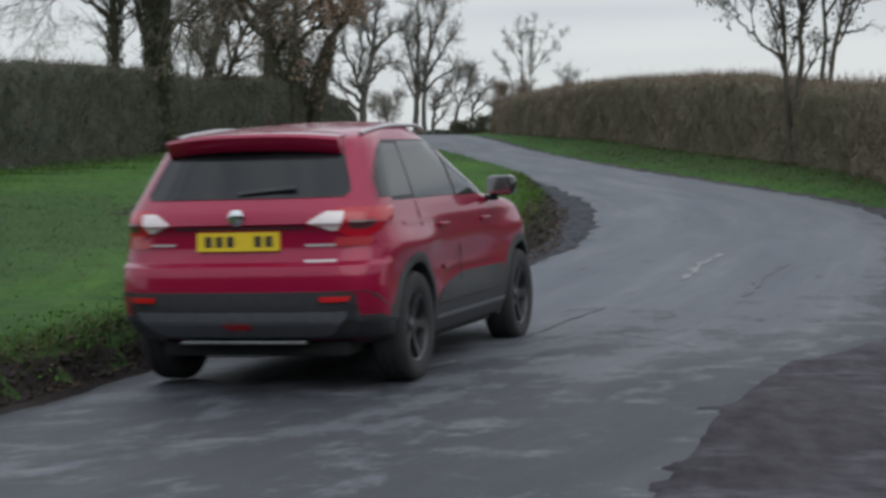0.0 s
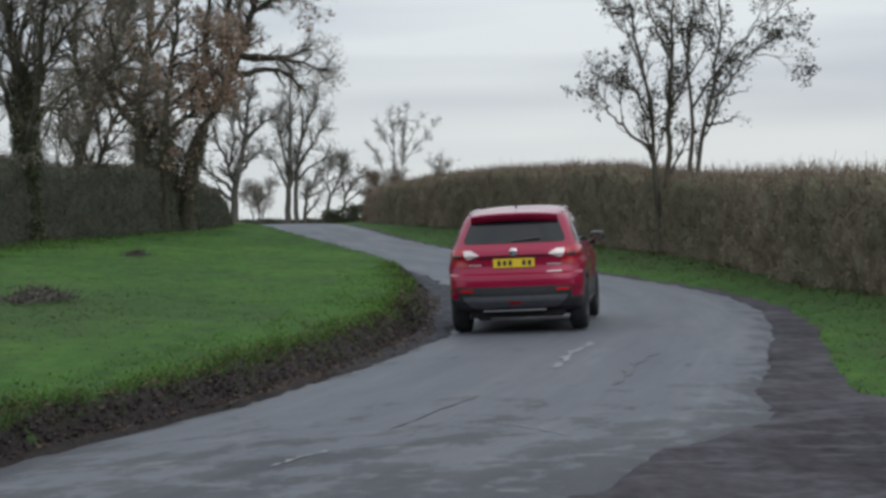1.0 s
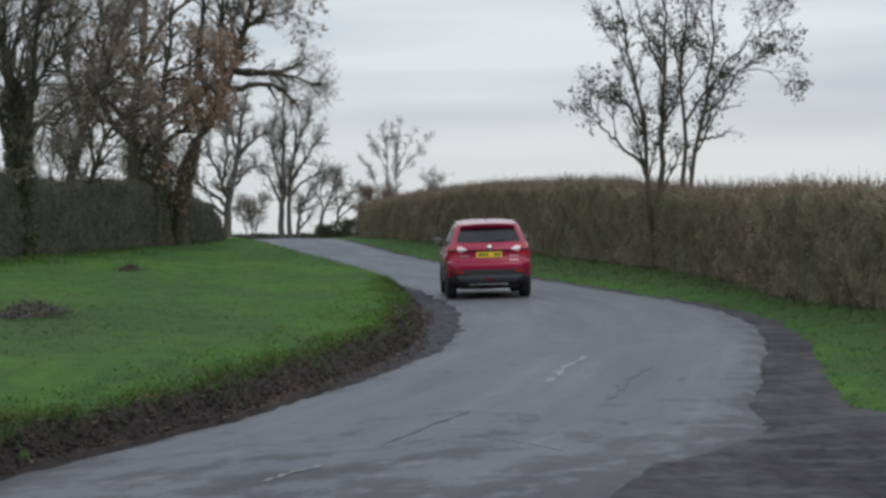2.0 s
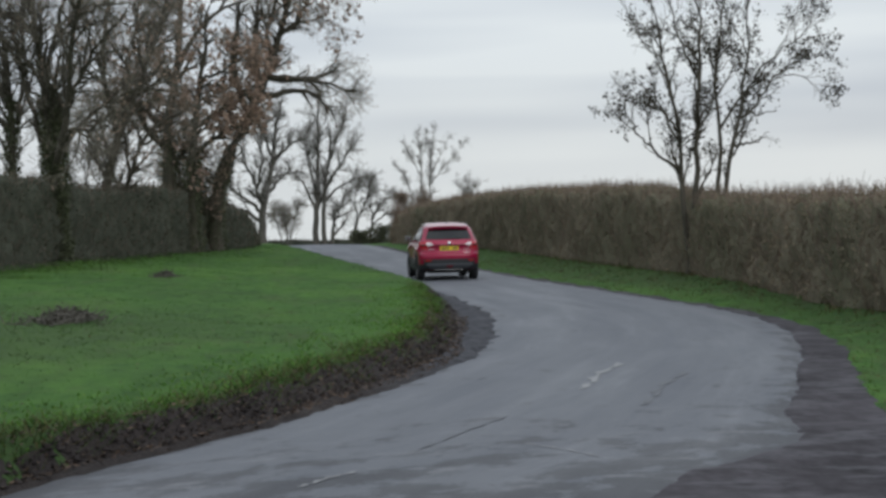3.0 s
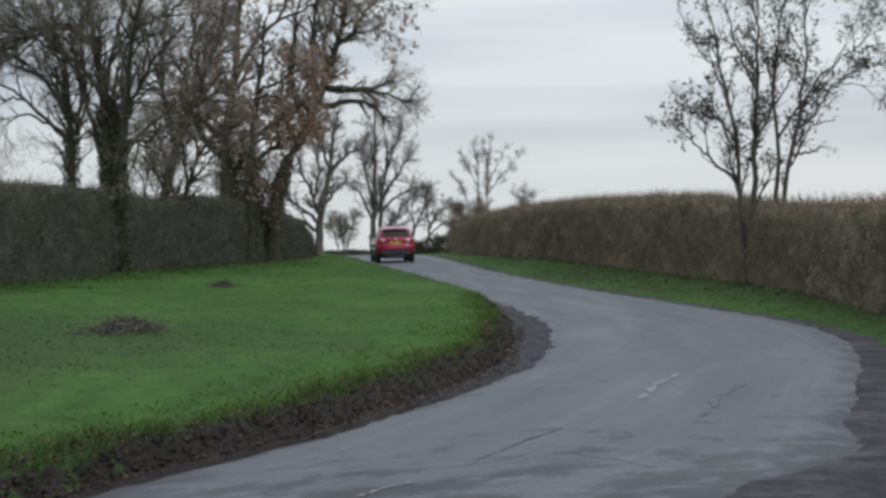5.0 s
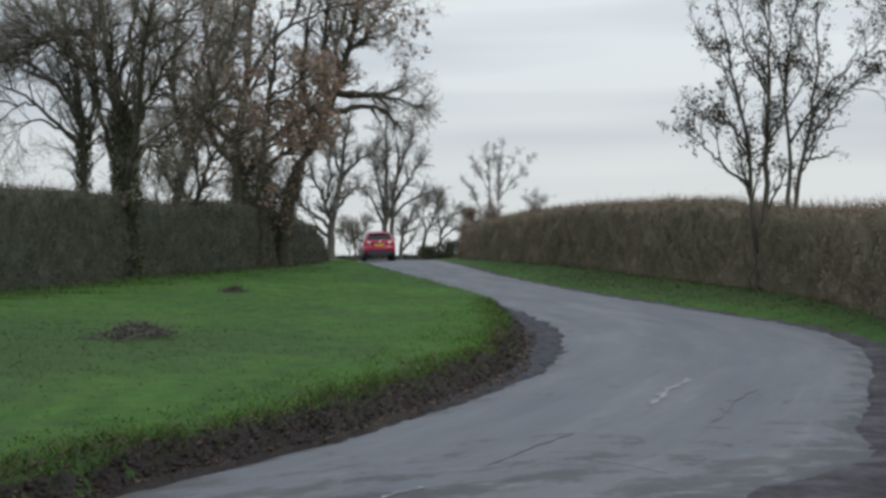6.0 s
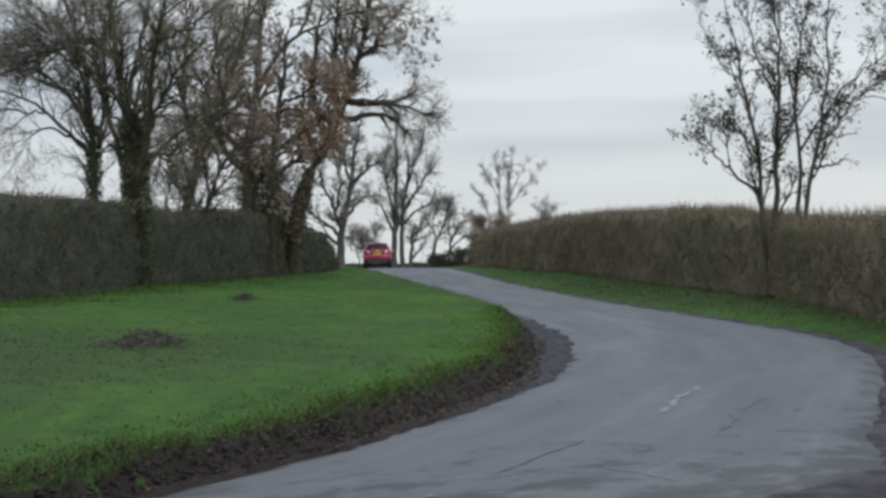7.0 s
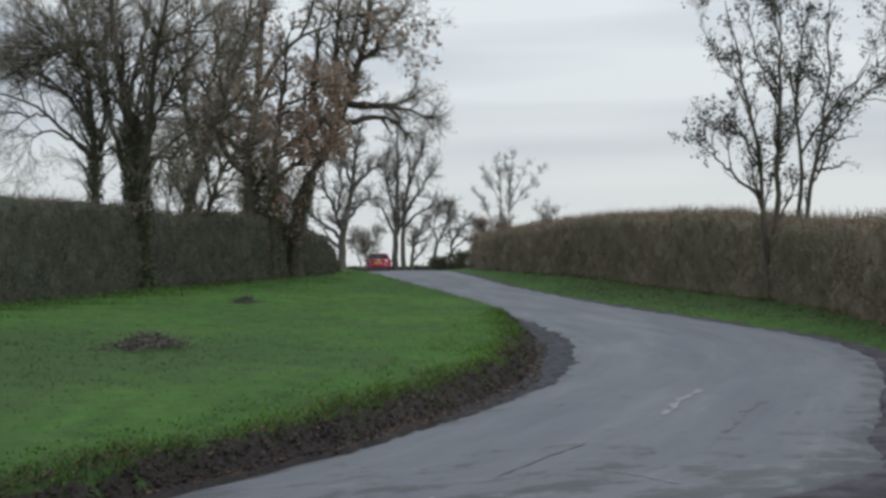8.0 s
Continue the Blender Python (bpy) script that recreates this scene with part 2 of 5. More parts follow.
def smooth_curve(ys, xs):
    """A dense, rounded version of a bent line x(y)."""
    fine = np.linspace(ys[0], ys[-1], 8000)
    val = np.interp(fine, ys, xs)
    for y0, y1, w in ((-60, 60, 24), (45, 400, 120)):
        k = np.hanning(w + 2)[1:-1]
        k /= k.sum()
        sm = np.convolve(np.pad(val, w, mode="edge"), k, "same")[w:-w]
        sel = (fine >= y0) & (fine <= y1)
        val[sel] = sm[sel]
    return lambda y: np.interp(y, fine, val)


rise = smooth_curve(RISE_Y, RISE_Z)
left_edge = smooth_curve(LEFT_Y, LEFT_X)
right_edge = smooth_curve(RIGHT_Y, RIGHT_X)


def fuzz(x, y, s, seed=0.0):
    """Cheap smooth noise for arrays, about -1 to 1."""
    a = np.sin(x * 1.7 * s + 1.3 * np.sin(y * 1.1 * s + seed) + seed * 3.1)
    b2 = np.sin(y * 2.3 * s + 1.7 * np.sin(x * 0.9 * s - seed) + seed * 1.7)
    c2 = np.sin((x + y) * 3.9 * s + seed * 5.0) * 0.5
    return (a + b2 + c2) / 2.5


def ease(a, b3, v):
    t = np.clip((v - a) / (b3 - a), 0, 1)
    return t * t * (3 - 2 * t)


def lay_by_width(y):
    return np.interp(y, [-6, 8, 12.5, 14.5, 16, 20, 25, 30, 34, 40], [9, 8, 5.0, 1.5, 0.75, 0.5, 0.42, 0.34, 0.2, 0.13])


def bank_width(y):
    """How far the bare earth reaches from the asphalt to the lip of the grass."""
    return np.interp(y, [0, 10, 12, 14, 17, 20, 25, 30, 38, 43, 48, 120], [0.12, 0.12, 0.18, 0.28, 0.38, 0.58, 0.78, 0.95, 0.95, 0.7, 0.3, 0.22])


def foot_width(y):
    """How far the trodden margin reaches from the asphalt to the foot of the cut bank."""
    return bank_width(y) * np.interp(y, [10, 20, 26, 32, 42, 48], [0.3, 0.4, 0.55, 0.66, 0.6, 0.4])


def land(x, y, bed=True):
    """Height of the ground: road bed, cut bank and grass slope to one side, low verge to the other."""
    x, y = np.asarray(x, float), np.asarray(y, float)
    z = rise(y)
    dl = (left_edge(y) - x) * 0.85
    bw = bank_width(y)
    bank = ease(foot_width(y), bw + 0.06, dl / 0.85 + bw * (0.10 * fuzz(x, y, 2.2, 2.0) + 0.08 * fuzz(x, y, 5.5, 6.0)))
    fade = 1 - 0.55 * ease(70, 112, y)
    z = z + fade * (0.25 * bank + 0.33 * ease(0.8, 8.5, dl) + 0.10 * ease(6, 14, dl))
    z = z + 0.34 * np.exp(-((y - 106) / 11) ** 2) * ease(0.6, 2.6, dl)
    z = z + 0.028 * bank * fuzz(x, y, 0.6, 4.0) + 0.012 * bank * fuzz(x, y, 1.9, 1.0) + 0.006 * bank * fuzz(x, y, 4.6, 2.0)
    dr = x - right_edge(y)
    lay = 1 - ease(14, 30, y)
    z = z + (0.22 * ease(0.2 + 1.2 * lay, 3.0 + 2.5 * lay, dr)) * fade + 0.02 * ease(0.4, 1.2, dr) * fuzz(x, y, 1.9, 7.0)
    if bed:
        # the road, the bare earth and the mud lie in a shallow tray cut into the sheet
        d = left_edge(y) - x
        z = z - 0.09 * (1 - ease(foot_width(y), 0.95 * bw, d)) * (1 - ease(lay_by_width(y) - 0.1, lay_by_width(y) + 0.12, dr))
    return z


def lift(pts):
    return land(pts[:, 0], pts[:, 1])


HEDGE_FOOT_Y = [20, 26, 38, 45, 52, 58, 64, 70, 76, 84, 91, 96]
HEDGE_FOOT_X = [-13.6, -12.7, -10.8, -10.1, -9.8, -9.1, -8.4, -7.6, -6.9, -6.1, -5.4, -5.1]


def rank_growth(x, y):
    """How much longer and darker the grass is: unmown below the hedge and along the lip of the bank, and on the right
    verge and near slope.
    """
    hedge_gap = x - np.interp(y, HEDGE_FOOT_Y, HEDGE_FOOT_X)
    under = 1 - ease(-0.4, 3.6, hedge_gap + 1.3 * fuzz(x, y, 0.7, 3.0) + 0.4 * fuzz(x, y, 2.3, 5.0))
    edge_gap = left_edge(y) - x - bank_width(y)
    brink = (1 - ease(0.0, 0.7, edge_gap + 0.3 * fuzz(x, y, 1.9, 2.0))) * (edge_gap > -0.3)
    verge = ease(0.0, 1.6, x - right_edge(y) - lay_by_width(y)) * 0.6
    # longer, darker grass away from the lane on the near slope
    rough = 0.65 * ease(2.0, 4.6, left_edge(y) - x + 0.8 * fuzz(x, y, 0.9, 1.0)) * (1 - ease(24, 36, y))
    verge = np.maximum(verge, rough)
    return np.clip(np.maximum(np.maximum(0.6 * under * (1 - 0.7 * ease(58, 80, y)), brink * (0.75 - 0.45 * ease(18, 26, y))), verge), 0, 0.85)


def mark_rank(ob, x, y):
    ob.data.attributes.new("rank_growth", "FLOAT", "POINT").data.foreach_set("value", rank_growth(x, y).astype(np.float32))


# ---- mesh helpers ----
def mesh_object(name, verts, faces, mat, parent=None, smooth=False):
    me = bpy.data.meshes.new(name)
    verts = np.asarray(verts, np.float32)
    faces = np.asarray(faces, np.int32)
    n, k = faces.shape
    me.vertices.add(len(verts))
    me.vertices.foreach_set("co", verts.ravel())
    me.loops.add(n * k)
    me.loops.foreach_set("vertex_index", faces.ravel())
    me.polygons.add(n)
    me.polygons.foreach_set("loop_start", np.arange(0, n * k, k, dtype=np.int32))
    me.polygons.foreach_set("loop_total", np.full(n, k, np.int32))
    me.polygons.foreach_set("use_smooth", np.full(n, smooth))
    me.update(calc_edges=True)
    me.materials.append(mat)
    ob = new(name, me)
    if parent:
        ob.parent = parent
    return ob


def part(name, bm, mat, parent, label="", smooth=True, normals=True):
    """Links a bmesh as one mesh object under a thing or under a part."""
    if normals:
        bmesh.ops.recalc_face_normals(bm, faces=bm.faces)
    me = bpy.data.meshes.new(name)
    bm.to_mesh(me)
    bm.free()
    me.materials.append(mat)
    if smooth:
        me.shade_smooth()
        me.set_sharp_from_angle(angle=radians(38))
    ob = new(name, me)
    ob.parent = parent
    if label:
        tagged(ob, label)
    return ob


def grid_faces(nu, nv):
    i = np.arange(nu - 1)[:, None] * nv + np.arange(nv - 1)[None, :]
    i = i.ravel()
    return np.stack([i, i + nv, i + nv + 1, i + 1], 1)


# ---- ground, road, earth and mud ----
gx = np.unique(np.concatenate([np.array([-3000, -1200, -500, -200, -90, -45, -28, -20]), np.arange(-16, 14, 0.2), np.array([16, 20, 28, 45, 90, 200, 500, 1200, 3000])]))
gy = np.unique(np.concatenate([np.array([-2500, -900, -300, -90, -30, -8, 0]), np.arange(4, 44, 0.22), np.arange(44, 125, 0.6), np.array([126, 130, 136, 143, 150, 165, 185, 210, 260, 350, 500, 900, 1600, 3000])]))
X, Y = np.meshgrid(gx, gy, indexing="ij")
ground = mesh_object("ground", np.stack([X.ravel(), Y.ravel(), land(X, Y).ravel()], 1), grid_faces(len(gx), len(gy)), GRASS, smooth=True)
mark_rank(ground, X.ravel(), Y.ravel())
tagged(ground, "sloping rough grass verge and field rising to a crest", "ground", kind="structure")


def ribbon(name, ys, across, mat, height, thick=0.0):
    """A strip along the land: across(y) gives the stations from side to side."""
    xs = np.stack([across(y) for y in ys])
    Yr = np.repeat(ys[:, None], xs.shape[1], 1)
    Z = height(xs, Yr)
    return mesh_object(name, np.stack([xs.ravel(), Yr.ravel(), Z.ravel()], 1), grid_faces(*xs.shape), mat, smooth=True)


road_y = np.concatenate([np.arange(-20, 50, 0.16), np.arange(50, 150, 0.6)])


def ragged(y, seed, size):
    return size * (fuzz(np.asarray(y), np.asarray(y) * 0.3, 1.6, seed) + 0.5 * fuzz(np.asarray(y), np.asarray(y) * 0.7, 5.3, seed + 2))


def road_height(x, y):
    l, r = left_edge(y), right_edge(y)
    u = np.clip((x - l) / np.maximum(r - l, 0.5), 0, 1)
    return rise(y) - 0.025 + 0.045 * (1 - (2 * u - 1) ** 2) - 0.02 * (np.abs(2 * u - 1) > 0.995) + 0.0015 * fuzz(x, y, 1.3, 3.0)


def road_across(y):
    a, c = left_edge(y) + ragged(y, 1.0, 0.05), right_edge(y) + ragged(y, 5.0, 0.08 if y < 15 else 0.025)
    return a + (c - a) * np.linspace(0, 1, 25)


road = tagged(ribbon("road", road_y, road_across, ASPHALT, road_height), "worn grey asphalt country lane smeared with mud", "road", kind="structure")

# each point's place on the lane: metres from the middle, and along it
lane_mid = 0.5 * (left_edge(road_y) + right_edge(road_y))
lane_run = np.concatenate([[0], np.cumsum(np.hypot(np.diff(lane_mid), np.diff(road_y)))])
lane_cos = 1 / np.hypot(np.gradient(lane_mid, road_y), 1)
# mud trodden on to the asphalt along its edges
rv = np.empty(len(road.data.vertices) * 3, np.float32)
road.data.vertices.foreach_get("co", rv)
rx_, ry_ = rv[0::3], rv[1::3]
lane_place = np.stack([(rx_ - np.interp(ry_, road_y, lane_mid)) * np.interp(ry_, road_y, lane_cos), np.interp(ry_, road_y, lane_run), np.zeros_like(rx_)], 1)
road.data.attributes.new("lane_place", "FLOAT_VECTOR", "POINT").data.foreach_set("vector", lane_place.astype(np.float32).ravel())
dirt = np.exp(-np.abs(right_edge(ry_) - rx_) / 0.45) * (1 - ease(26, 36, ry_)) + 0.8 * np.exp(-np.abs(rx_ - left_edge(ry_)) / 0.16) * (1 - ease(46, 60, ry_))
road.data.attributes.new("edge_dirt", "FLOAT", "POINT").data.foreach_set("value", dirt.astype(np.float32))


def earth_across(y):
    e = left_edge(y)
    w = bank_width(y) * (1.02 + 0.07 * np.sin(y * 0.9) + 0.09 * np.sin(y * 2.3) + 0.06 * np.sin(y * 5.1))
    rag = 0.07 * fuzz(np.array(y), np.array(y) * 0.4, 3.1, 8.0)
    return e + 0.3 + rag - (w + 0.3 + rag) * np.linspace(0, 1, 30)


def earth_height(x, y):
    d = (left_edge(y) - x)
    return land(x, y, False) - 0.005 + 0.02 * ease(-0.15, 0.3, d) * (1 - ease(0.8, 1.1, d / bank_width(y))) + (0.03 * fuzz(x, y, 3.1, 1.0) + 0.015 * fuzz(x, y, 6.4, 3.0)) * ease(0.05, 0.4, d) * np.minimum(1.0, (bank_width(y) / 0.65) ** 3) - 0.06 * (1 - ease(-0.10, -0.02, d - 0.05 + (0.05 + 0.09 * ease(22, 27, y)) * (fuzz(x, y, 1.1, 2.0) + 0.8 * fuzz(x, y, 3.7, 4.0) + 0.6 * fuzz(x, y, 9.0, 1.0))))


earth = tagged(ribbon("earth_bank", np.arange(-2, 47, 0.14), earth_across, EARTH, earth_height), "bare dark earth bank eroded along the lane", "bank", kind="structure")
ev = np.empty(len(earth.data.vertices) * 3, np.float32)
earth.data.vertices.foreach_get("co", ev)
ex_, ey_ = ev[0::3], ev[1::3]
margin = 1 - ease(0.75, 1.1, (left_edge(ey_) - ex_ + 0.06 * fuzz(ex_, ey_, 3.0, 2.0)) / foot_width(ey_))
earth.data.attributes.new("trodden", "FLOAT", "POINT").data.foreach_set("value", (margin * ease(18, 25, ey_)).astype(np.float32))


def mud_across(y):
    r = right_edge(y)
    w = lay_by_width(y) + 0.14 + 0.08 * np.sin(y * 1.3) * (y < 33)
    return r - 0.45 + (w + 0.45) * np.linspace(0, 1, 36)


def mud_height(x, y):
    d = x - right_edge(y)
    return rise(y) - 0.02 + 0.05 * ease(0.5, 3.0, d) + 0.02 * fuzz(x, y, 0.9, 6.0) - 0.055 * (1 - ease(-0.13, -0.03, d + 0.14 * (1 - ease(14, 16, y)) + ((0.03 + 0.07 * (y < 15)) * fuzz(y, y * 0.5, 1.1, 4.0) + (0.015 + 0.07 * (y < 15)) * fuzz(x, y * 0.5, 3.7, 5.0) + 0.03 * fuzz(x, y, 8.3, 2.0)) * (y < 34))) - 0.006 * ease(0, 1.5, d)


mud_patch = tagged(ribbon("mud_lay_by", np.concatenate([np.arange(-6, 40, 0.12), np.arange(40, 104, 0.5)]), mud_across, MUD, mud_height), "dark wet mud and gravel pull-in beside the lane", "mud", kind="structure")


def stripe(name, x0, y0, x1, y1, width, mat, label, n=40):
    s = np.linspace(0, 1, n)
    d = np.array([x1 - x0, y1 - y0])
    side = np.array([d[1], -d[0]]) / np.hypot(*d) * width / 2
    c = np.array([x0, y0]) + s[:, None] * d
    c = c + side * (0.5 * np.sin(s * 9) + 0.35 * np.sin(s * 31))[:, None]
    wob = (0.55 + 0.35 * np.sin(s * 23) + 0.2 * np.sin(s * 57)) * np.minimum(1, 8 * np.minimum(s, 1 - s) + 0.15)
    a, b4 = c - side * wob[:, None], c + side * wob[:, None]
    P = np.stack([a, b4], 1).reshape(-1, 2)
    ob = mesh_object(name, np.column_stack([P, road_height(P[:, 0], P[:, 1]) + 0.006]), grid_faces(n, 2), mat)
    return tagged(ob, label, "road marking", kind="structure")


stripe("centre_line_dash", 2.085, 18.8, 2.96, 22.4, 0.12, LINE, "faded white centre-line dash on the asphalt")
stripe("tar_seam", 2.43, 17.0, 3.49, 21.0, 0.11, TAR, "dark tar seam along the worn asphalt")
stripe("tar_seam", 0.36, 13.92, 1.2, 16.32, 0.05, TAR, "thin dark crack sealed across the asphalt")
stripe("road_scratch", 1.16, 14.22, 1.64, 13.32, 0.03, LINE, "pale scrape across the asphalt")
stripe("road_scratch", -0.45, 12.0, -0.08, 12.75, 0.05, LINE, "pale scrape across the asphalt")


# ---- trees: stems given in the plane across the view, all else grown ----
def tubes(lines, radii, sides):
    """Tapered tubes round polylines: lines (n, k, 3), radii (n, k)."""
    n, k, _ = lines.shape
    tan = np.gradient(lines, axis=1)
    tan /= np.linalg.norm(tan, axis=2, keepdims=True) + 1e-9
    ref = np.where(np.abs(tan[..., 2:3]) > 0.9, np.array([1.0, 0, 0]), np.array([0, 0, 1.0]))
    u = np.cross(tan, ref)
    u /= np.linalg.norm(u, axis=2, keepdims=True) + 1e-9
    v = np.cross(tan, u)
    a = np.arange(sides) * 2 * np.pi / sides
    ring = lines[:, :, None, :] + radii[:, :, None, None] * (np.cos(a)[None, None, :, None] * u[:, :, None, :] + np.sin(a)[None, None, :, None] * v[:, :, None, :])
    base = (np.arange(n)[:, None, None] * k + np.arange(k - 1)[None, :, None]) * sides
    s0, s1 = np.arange(sides), (np.arange(sides) + 1) % sides
    f = np.stack([base + s0, base + s1, base + sides + s1, base + sides + s0], -1).reshape(-1, 4)
    return ring.reshape(-1, 3), f


def gather(pieces):
    vs, fs, o = [], [], 0
    for v, f in pieces:
        vs.append(v)
        fs.append(f + o)
        o += len(v)
    return np.concatenate(vs), np.concatenate(fs)


def resample(pts, k):
    pts = np.asarray(pts, float)
    d = np.concatenate([[0], np.cumsum(np.linalg.norm(np.diff(pts, axis=0), axis=1))])
    s = np.linspace(0, d[-1], k)
    out = np.stack([np.interp(s, d, pts[:, i]) for i in range(3)], 1)
    for _ in range(2):
        out[1:-1] = 0.25 * out[:-2] + 0.5 * out[1:-1] + 0.25 * out[2:]
    return out


def sprout(rng, lines, radii, count, start, length, spread, k, wander, up, thin, flat=1.0):
    """Side shoots: count in all, drawn along the parent lines, longer parents bearing more."""
    n, kk, _ = lines.shape
    plen = np.linalg.norm(np.diff(lines, axis=1), axis=2).sum(1)
    who = rng.choice(n, count, p=plen / plen.sum())
    t = (start + (1 - start) * rng.random(count) ** 0.8) * (kk - 1.001)
    i = t.astype(int)
    fr = (t - i)[:, None]
    p = lines[who, i] * (1 - fr) + lines[who, i + 1] * fr
    r = radii[who, i] * (1 - fr[:, 0]) + radii[who, i + 1] * fr[:, 0]
    tan = lines[who, i + 1] - lines[who, i]
    tan /= np.linalg.norm(tan, axis=1, keepdims=True) + 1e-9
    side = rng.normal(size=(count, 3)) * np.array([1, flat, 1])
    side -= (side * tan).sum(1, keepdims=True) * tan
    side /= np.linalg.norm(side, axis=1, keepdims=True) + 1e-9
    a = np.radians(rng.normal(spread, spread * 0.25, count))[:, None]
    d = tan * np.cos(a) + side * np.sin(a)
    left = 1 - 0.55 * t / kk
    ln = length * left * rng.uniform(0.45, 1.15, count)
    step = (ln / (k - 1))[:, None]
    out = np.empty((count, k, 3))
    out[:, 0] = p
    for j in range(1, k):
        d = d + wander * rng.normal(size=d.shape) + np.array([0, 0, up])
        d /= np.linalg.norm(d, axis=1, keepdims=True)
        out[:, j] = out[:, j - 1] + d * step
    r0 = np.minimum(r * 0.7, thin * (0.6 + 0.8 * ln / length))
    rad = r0[:, None] * np.linspace(1, 0.35, k)[None, :]
    return out, rad


def leaf_quads(rng, points, size, droop=0.3):
    n = len(points)
    s = size * rng.uniform(0.5, 1.3, n)[:, None]
    a = rng.normal(size=(n, 3))
    a[:, 2] -= droop
    a /= np.linalg.norm(a, axis=1, keepdims=True)
    b5 = np.cross(a, rng.normal(size=(n, 3)))
    b5 /= np.linalg.norm(b5, axis=1, keepdims=True) + 1e-9
    c3 = np.cross(a, b5)
    v = np.stack([points, points + a * s * 0.55 + b5 * s * 0.36 + c3 * s * 0.08, points + a * s * 1.1, points + a * s * 0.55 - b5 * s * 0.36 + c3 * s * 0.08], 1)
    return v.reshape(-1, 3), np.arange(4 * n).reshape(n, 4)


def along(rng, lines, count, jitter):
    n, k, _ = lines.shape
    who, t = rng.integers(0, n, count), rng.random(count) * (k - 1.001)
    i = t.astype(int)
    fr = (t - i)[:, None]
    return lines[who, i] * (1 - fr) + lines[who, i + 1] * fr + rng.normal(size=(count, 3)) * jitter


def tree(name, base, stems, label, bark, twig_mat, seed, girth, counts, lengths, twig=0.006, spread=34, up=0.06, leaves=None, ivy=None, depth=0.5, flat=1.0):
    """stems: lines of (offset, height); counts and lengths: boughs, branches, twigs, fine twigs; leaves, ivy: (count, size, material)."""
    rng = np.random.default_rng(seed)
    x0, y0 = base
    root = new(name)
    root.location = (x0, y0, float(land(x0, y0)) - 0.05)
    tagged(root, label, "tree")
    off = np.array([x0, y0, root.location.z])
    K = 16
    lines, rads, lows = [], [], []
    for q, st in enumerate(stems):
        lean = float(np.clip(rng.normal(), -1.3, 1.3)) * depth * 0.3
        low = q == 0 or st[0][1] - stems[0][0][1] < 0.35
        if low:
            z0 = stems[0][0][1] + 1.0
            pts = [(st[0][0], 0.0, 0.0)] + [(dx, lean * max(0.0, z - z0) * (1 if q else 0.2), z - off[2]) for dx, z in st if z - off[2] > 0.3]
            g0 = girth * (1.0 if q == 0 else 0.8)
        else:
            # a limb springs from the nearest point of the stems before it
            start = np.array([st[0][0], st[0][1] - off[2]])
            gap = [np.hypot(l[:, 0] - start[0], l[:, 2] - start[1]) for l in lines]
            who = int(np.argmin([g.min() for g in gap]))
            k0 = int(np.argmin(gap[who]))
            joint = lines[who][k0]
            run = np.concatenate([[0], np.cumsum(np.hypot(*np.diff(np.array(st), axis=0).T))])
            pts = [tuple(joint)] + [(dx, joint[1] + 1.6 * lean * s, z - off[2]) for (dx, z), s in zip(st[1:], run[1:])]
            g0 = min(0.85 * rads[who][k0], 0.5 * girth)
        line = resample(pts, K)
        line[1:-1] += rng.normal(size=(K - 2, 3)) * 0.035
        lines.append(line)
        lows.append(low)
        rad = g0 * np.linspace(1, 0.18, K) ** 1.1
        if low:
            rad[0] *= 1.35
        rads.append(rad)
    lines, rads = np.array(lines), np.array(rads)
    for q in range(len(lines)):
        v, f = tubes(lines[q:q + 1], rads[q:q + 1], 9)
        mesh_object("trunk" if lows[q] else "limb", v, f, bark, root, smooth=True)
    th = (girth * 0.32, girth * 0.16, twig * 2.0, twig)
    l1, r1 = sprout(rng, lines, rads, counts[0], 0.22, lengths[0], spread * 0.8, 8, 0.12, up, th[0], flat)
    l2, r2 = sprout(rng, np.concatenate([l1, l1, resample_all(lines, 8)]), np.concatenate([r1, r1, resample_rad(rads, 8)]), counts[1], 0.25, lengths[1], spread * 0.95, 6, 0.15, up, th[1], flat)
    l3, r3 = sprout(rng, np.concatenate([resample_all(l1, 6), l2]), np.concatenate([resample_rad(r1, 6), r2]), counts[2], 0.2, lengths[2], spread, 5, 0.18, up * 0.6, th[2], flat)
    l4, r4 = sprout(rng, l3, r3, counts[3], 0.15, lengths[3], spread + 4, 3, 0.22, up * 0.5, th[3], flat)
    v, f = gather([tubes(l1, r1, 6), tubes(l2, r2, 4)])
    tagged(mesh_object("branchwork", v, f, bark, root, smooth=True), kind="stuff")
    v, f = gather([tubes(l3, np.maximum(r3, twig * 0.8), 3), tubes(l4, np.maximum(r4, twig * 0.6), 3)])
    tagged(mesh_object("crown", v, f, twig_mat, root), kind="stuff")
    if leaves:
        n, size, mat, clump, roof = leaves
        tips = np.concatenate([l4[:, -1], l3[:, -1]])
        # thinner towards the top of the crown
        tips = tips[rng.random(len(tips)) < np.interp(tips[:, 2], [roof - 1.8, roof + 1.5], [1.0, 0.12])]
        centre = tips[rng.integers(0, len(tips), max(1, n // clump))]
        pts = np.repeat(centre, clump, 0) + rng.normal(size=(len(centre) * clump, 3)) * size * (0.9 if clump > 1 else 0.3)
        v, f = leaf_quads(rng, pts, size)
        tagged(mesh_object("foliage", v, f, mat, root), kind="stuff")
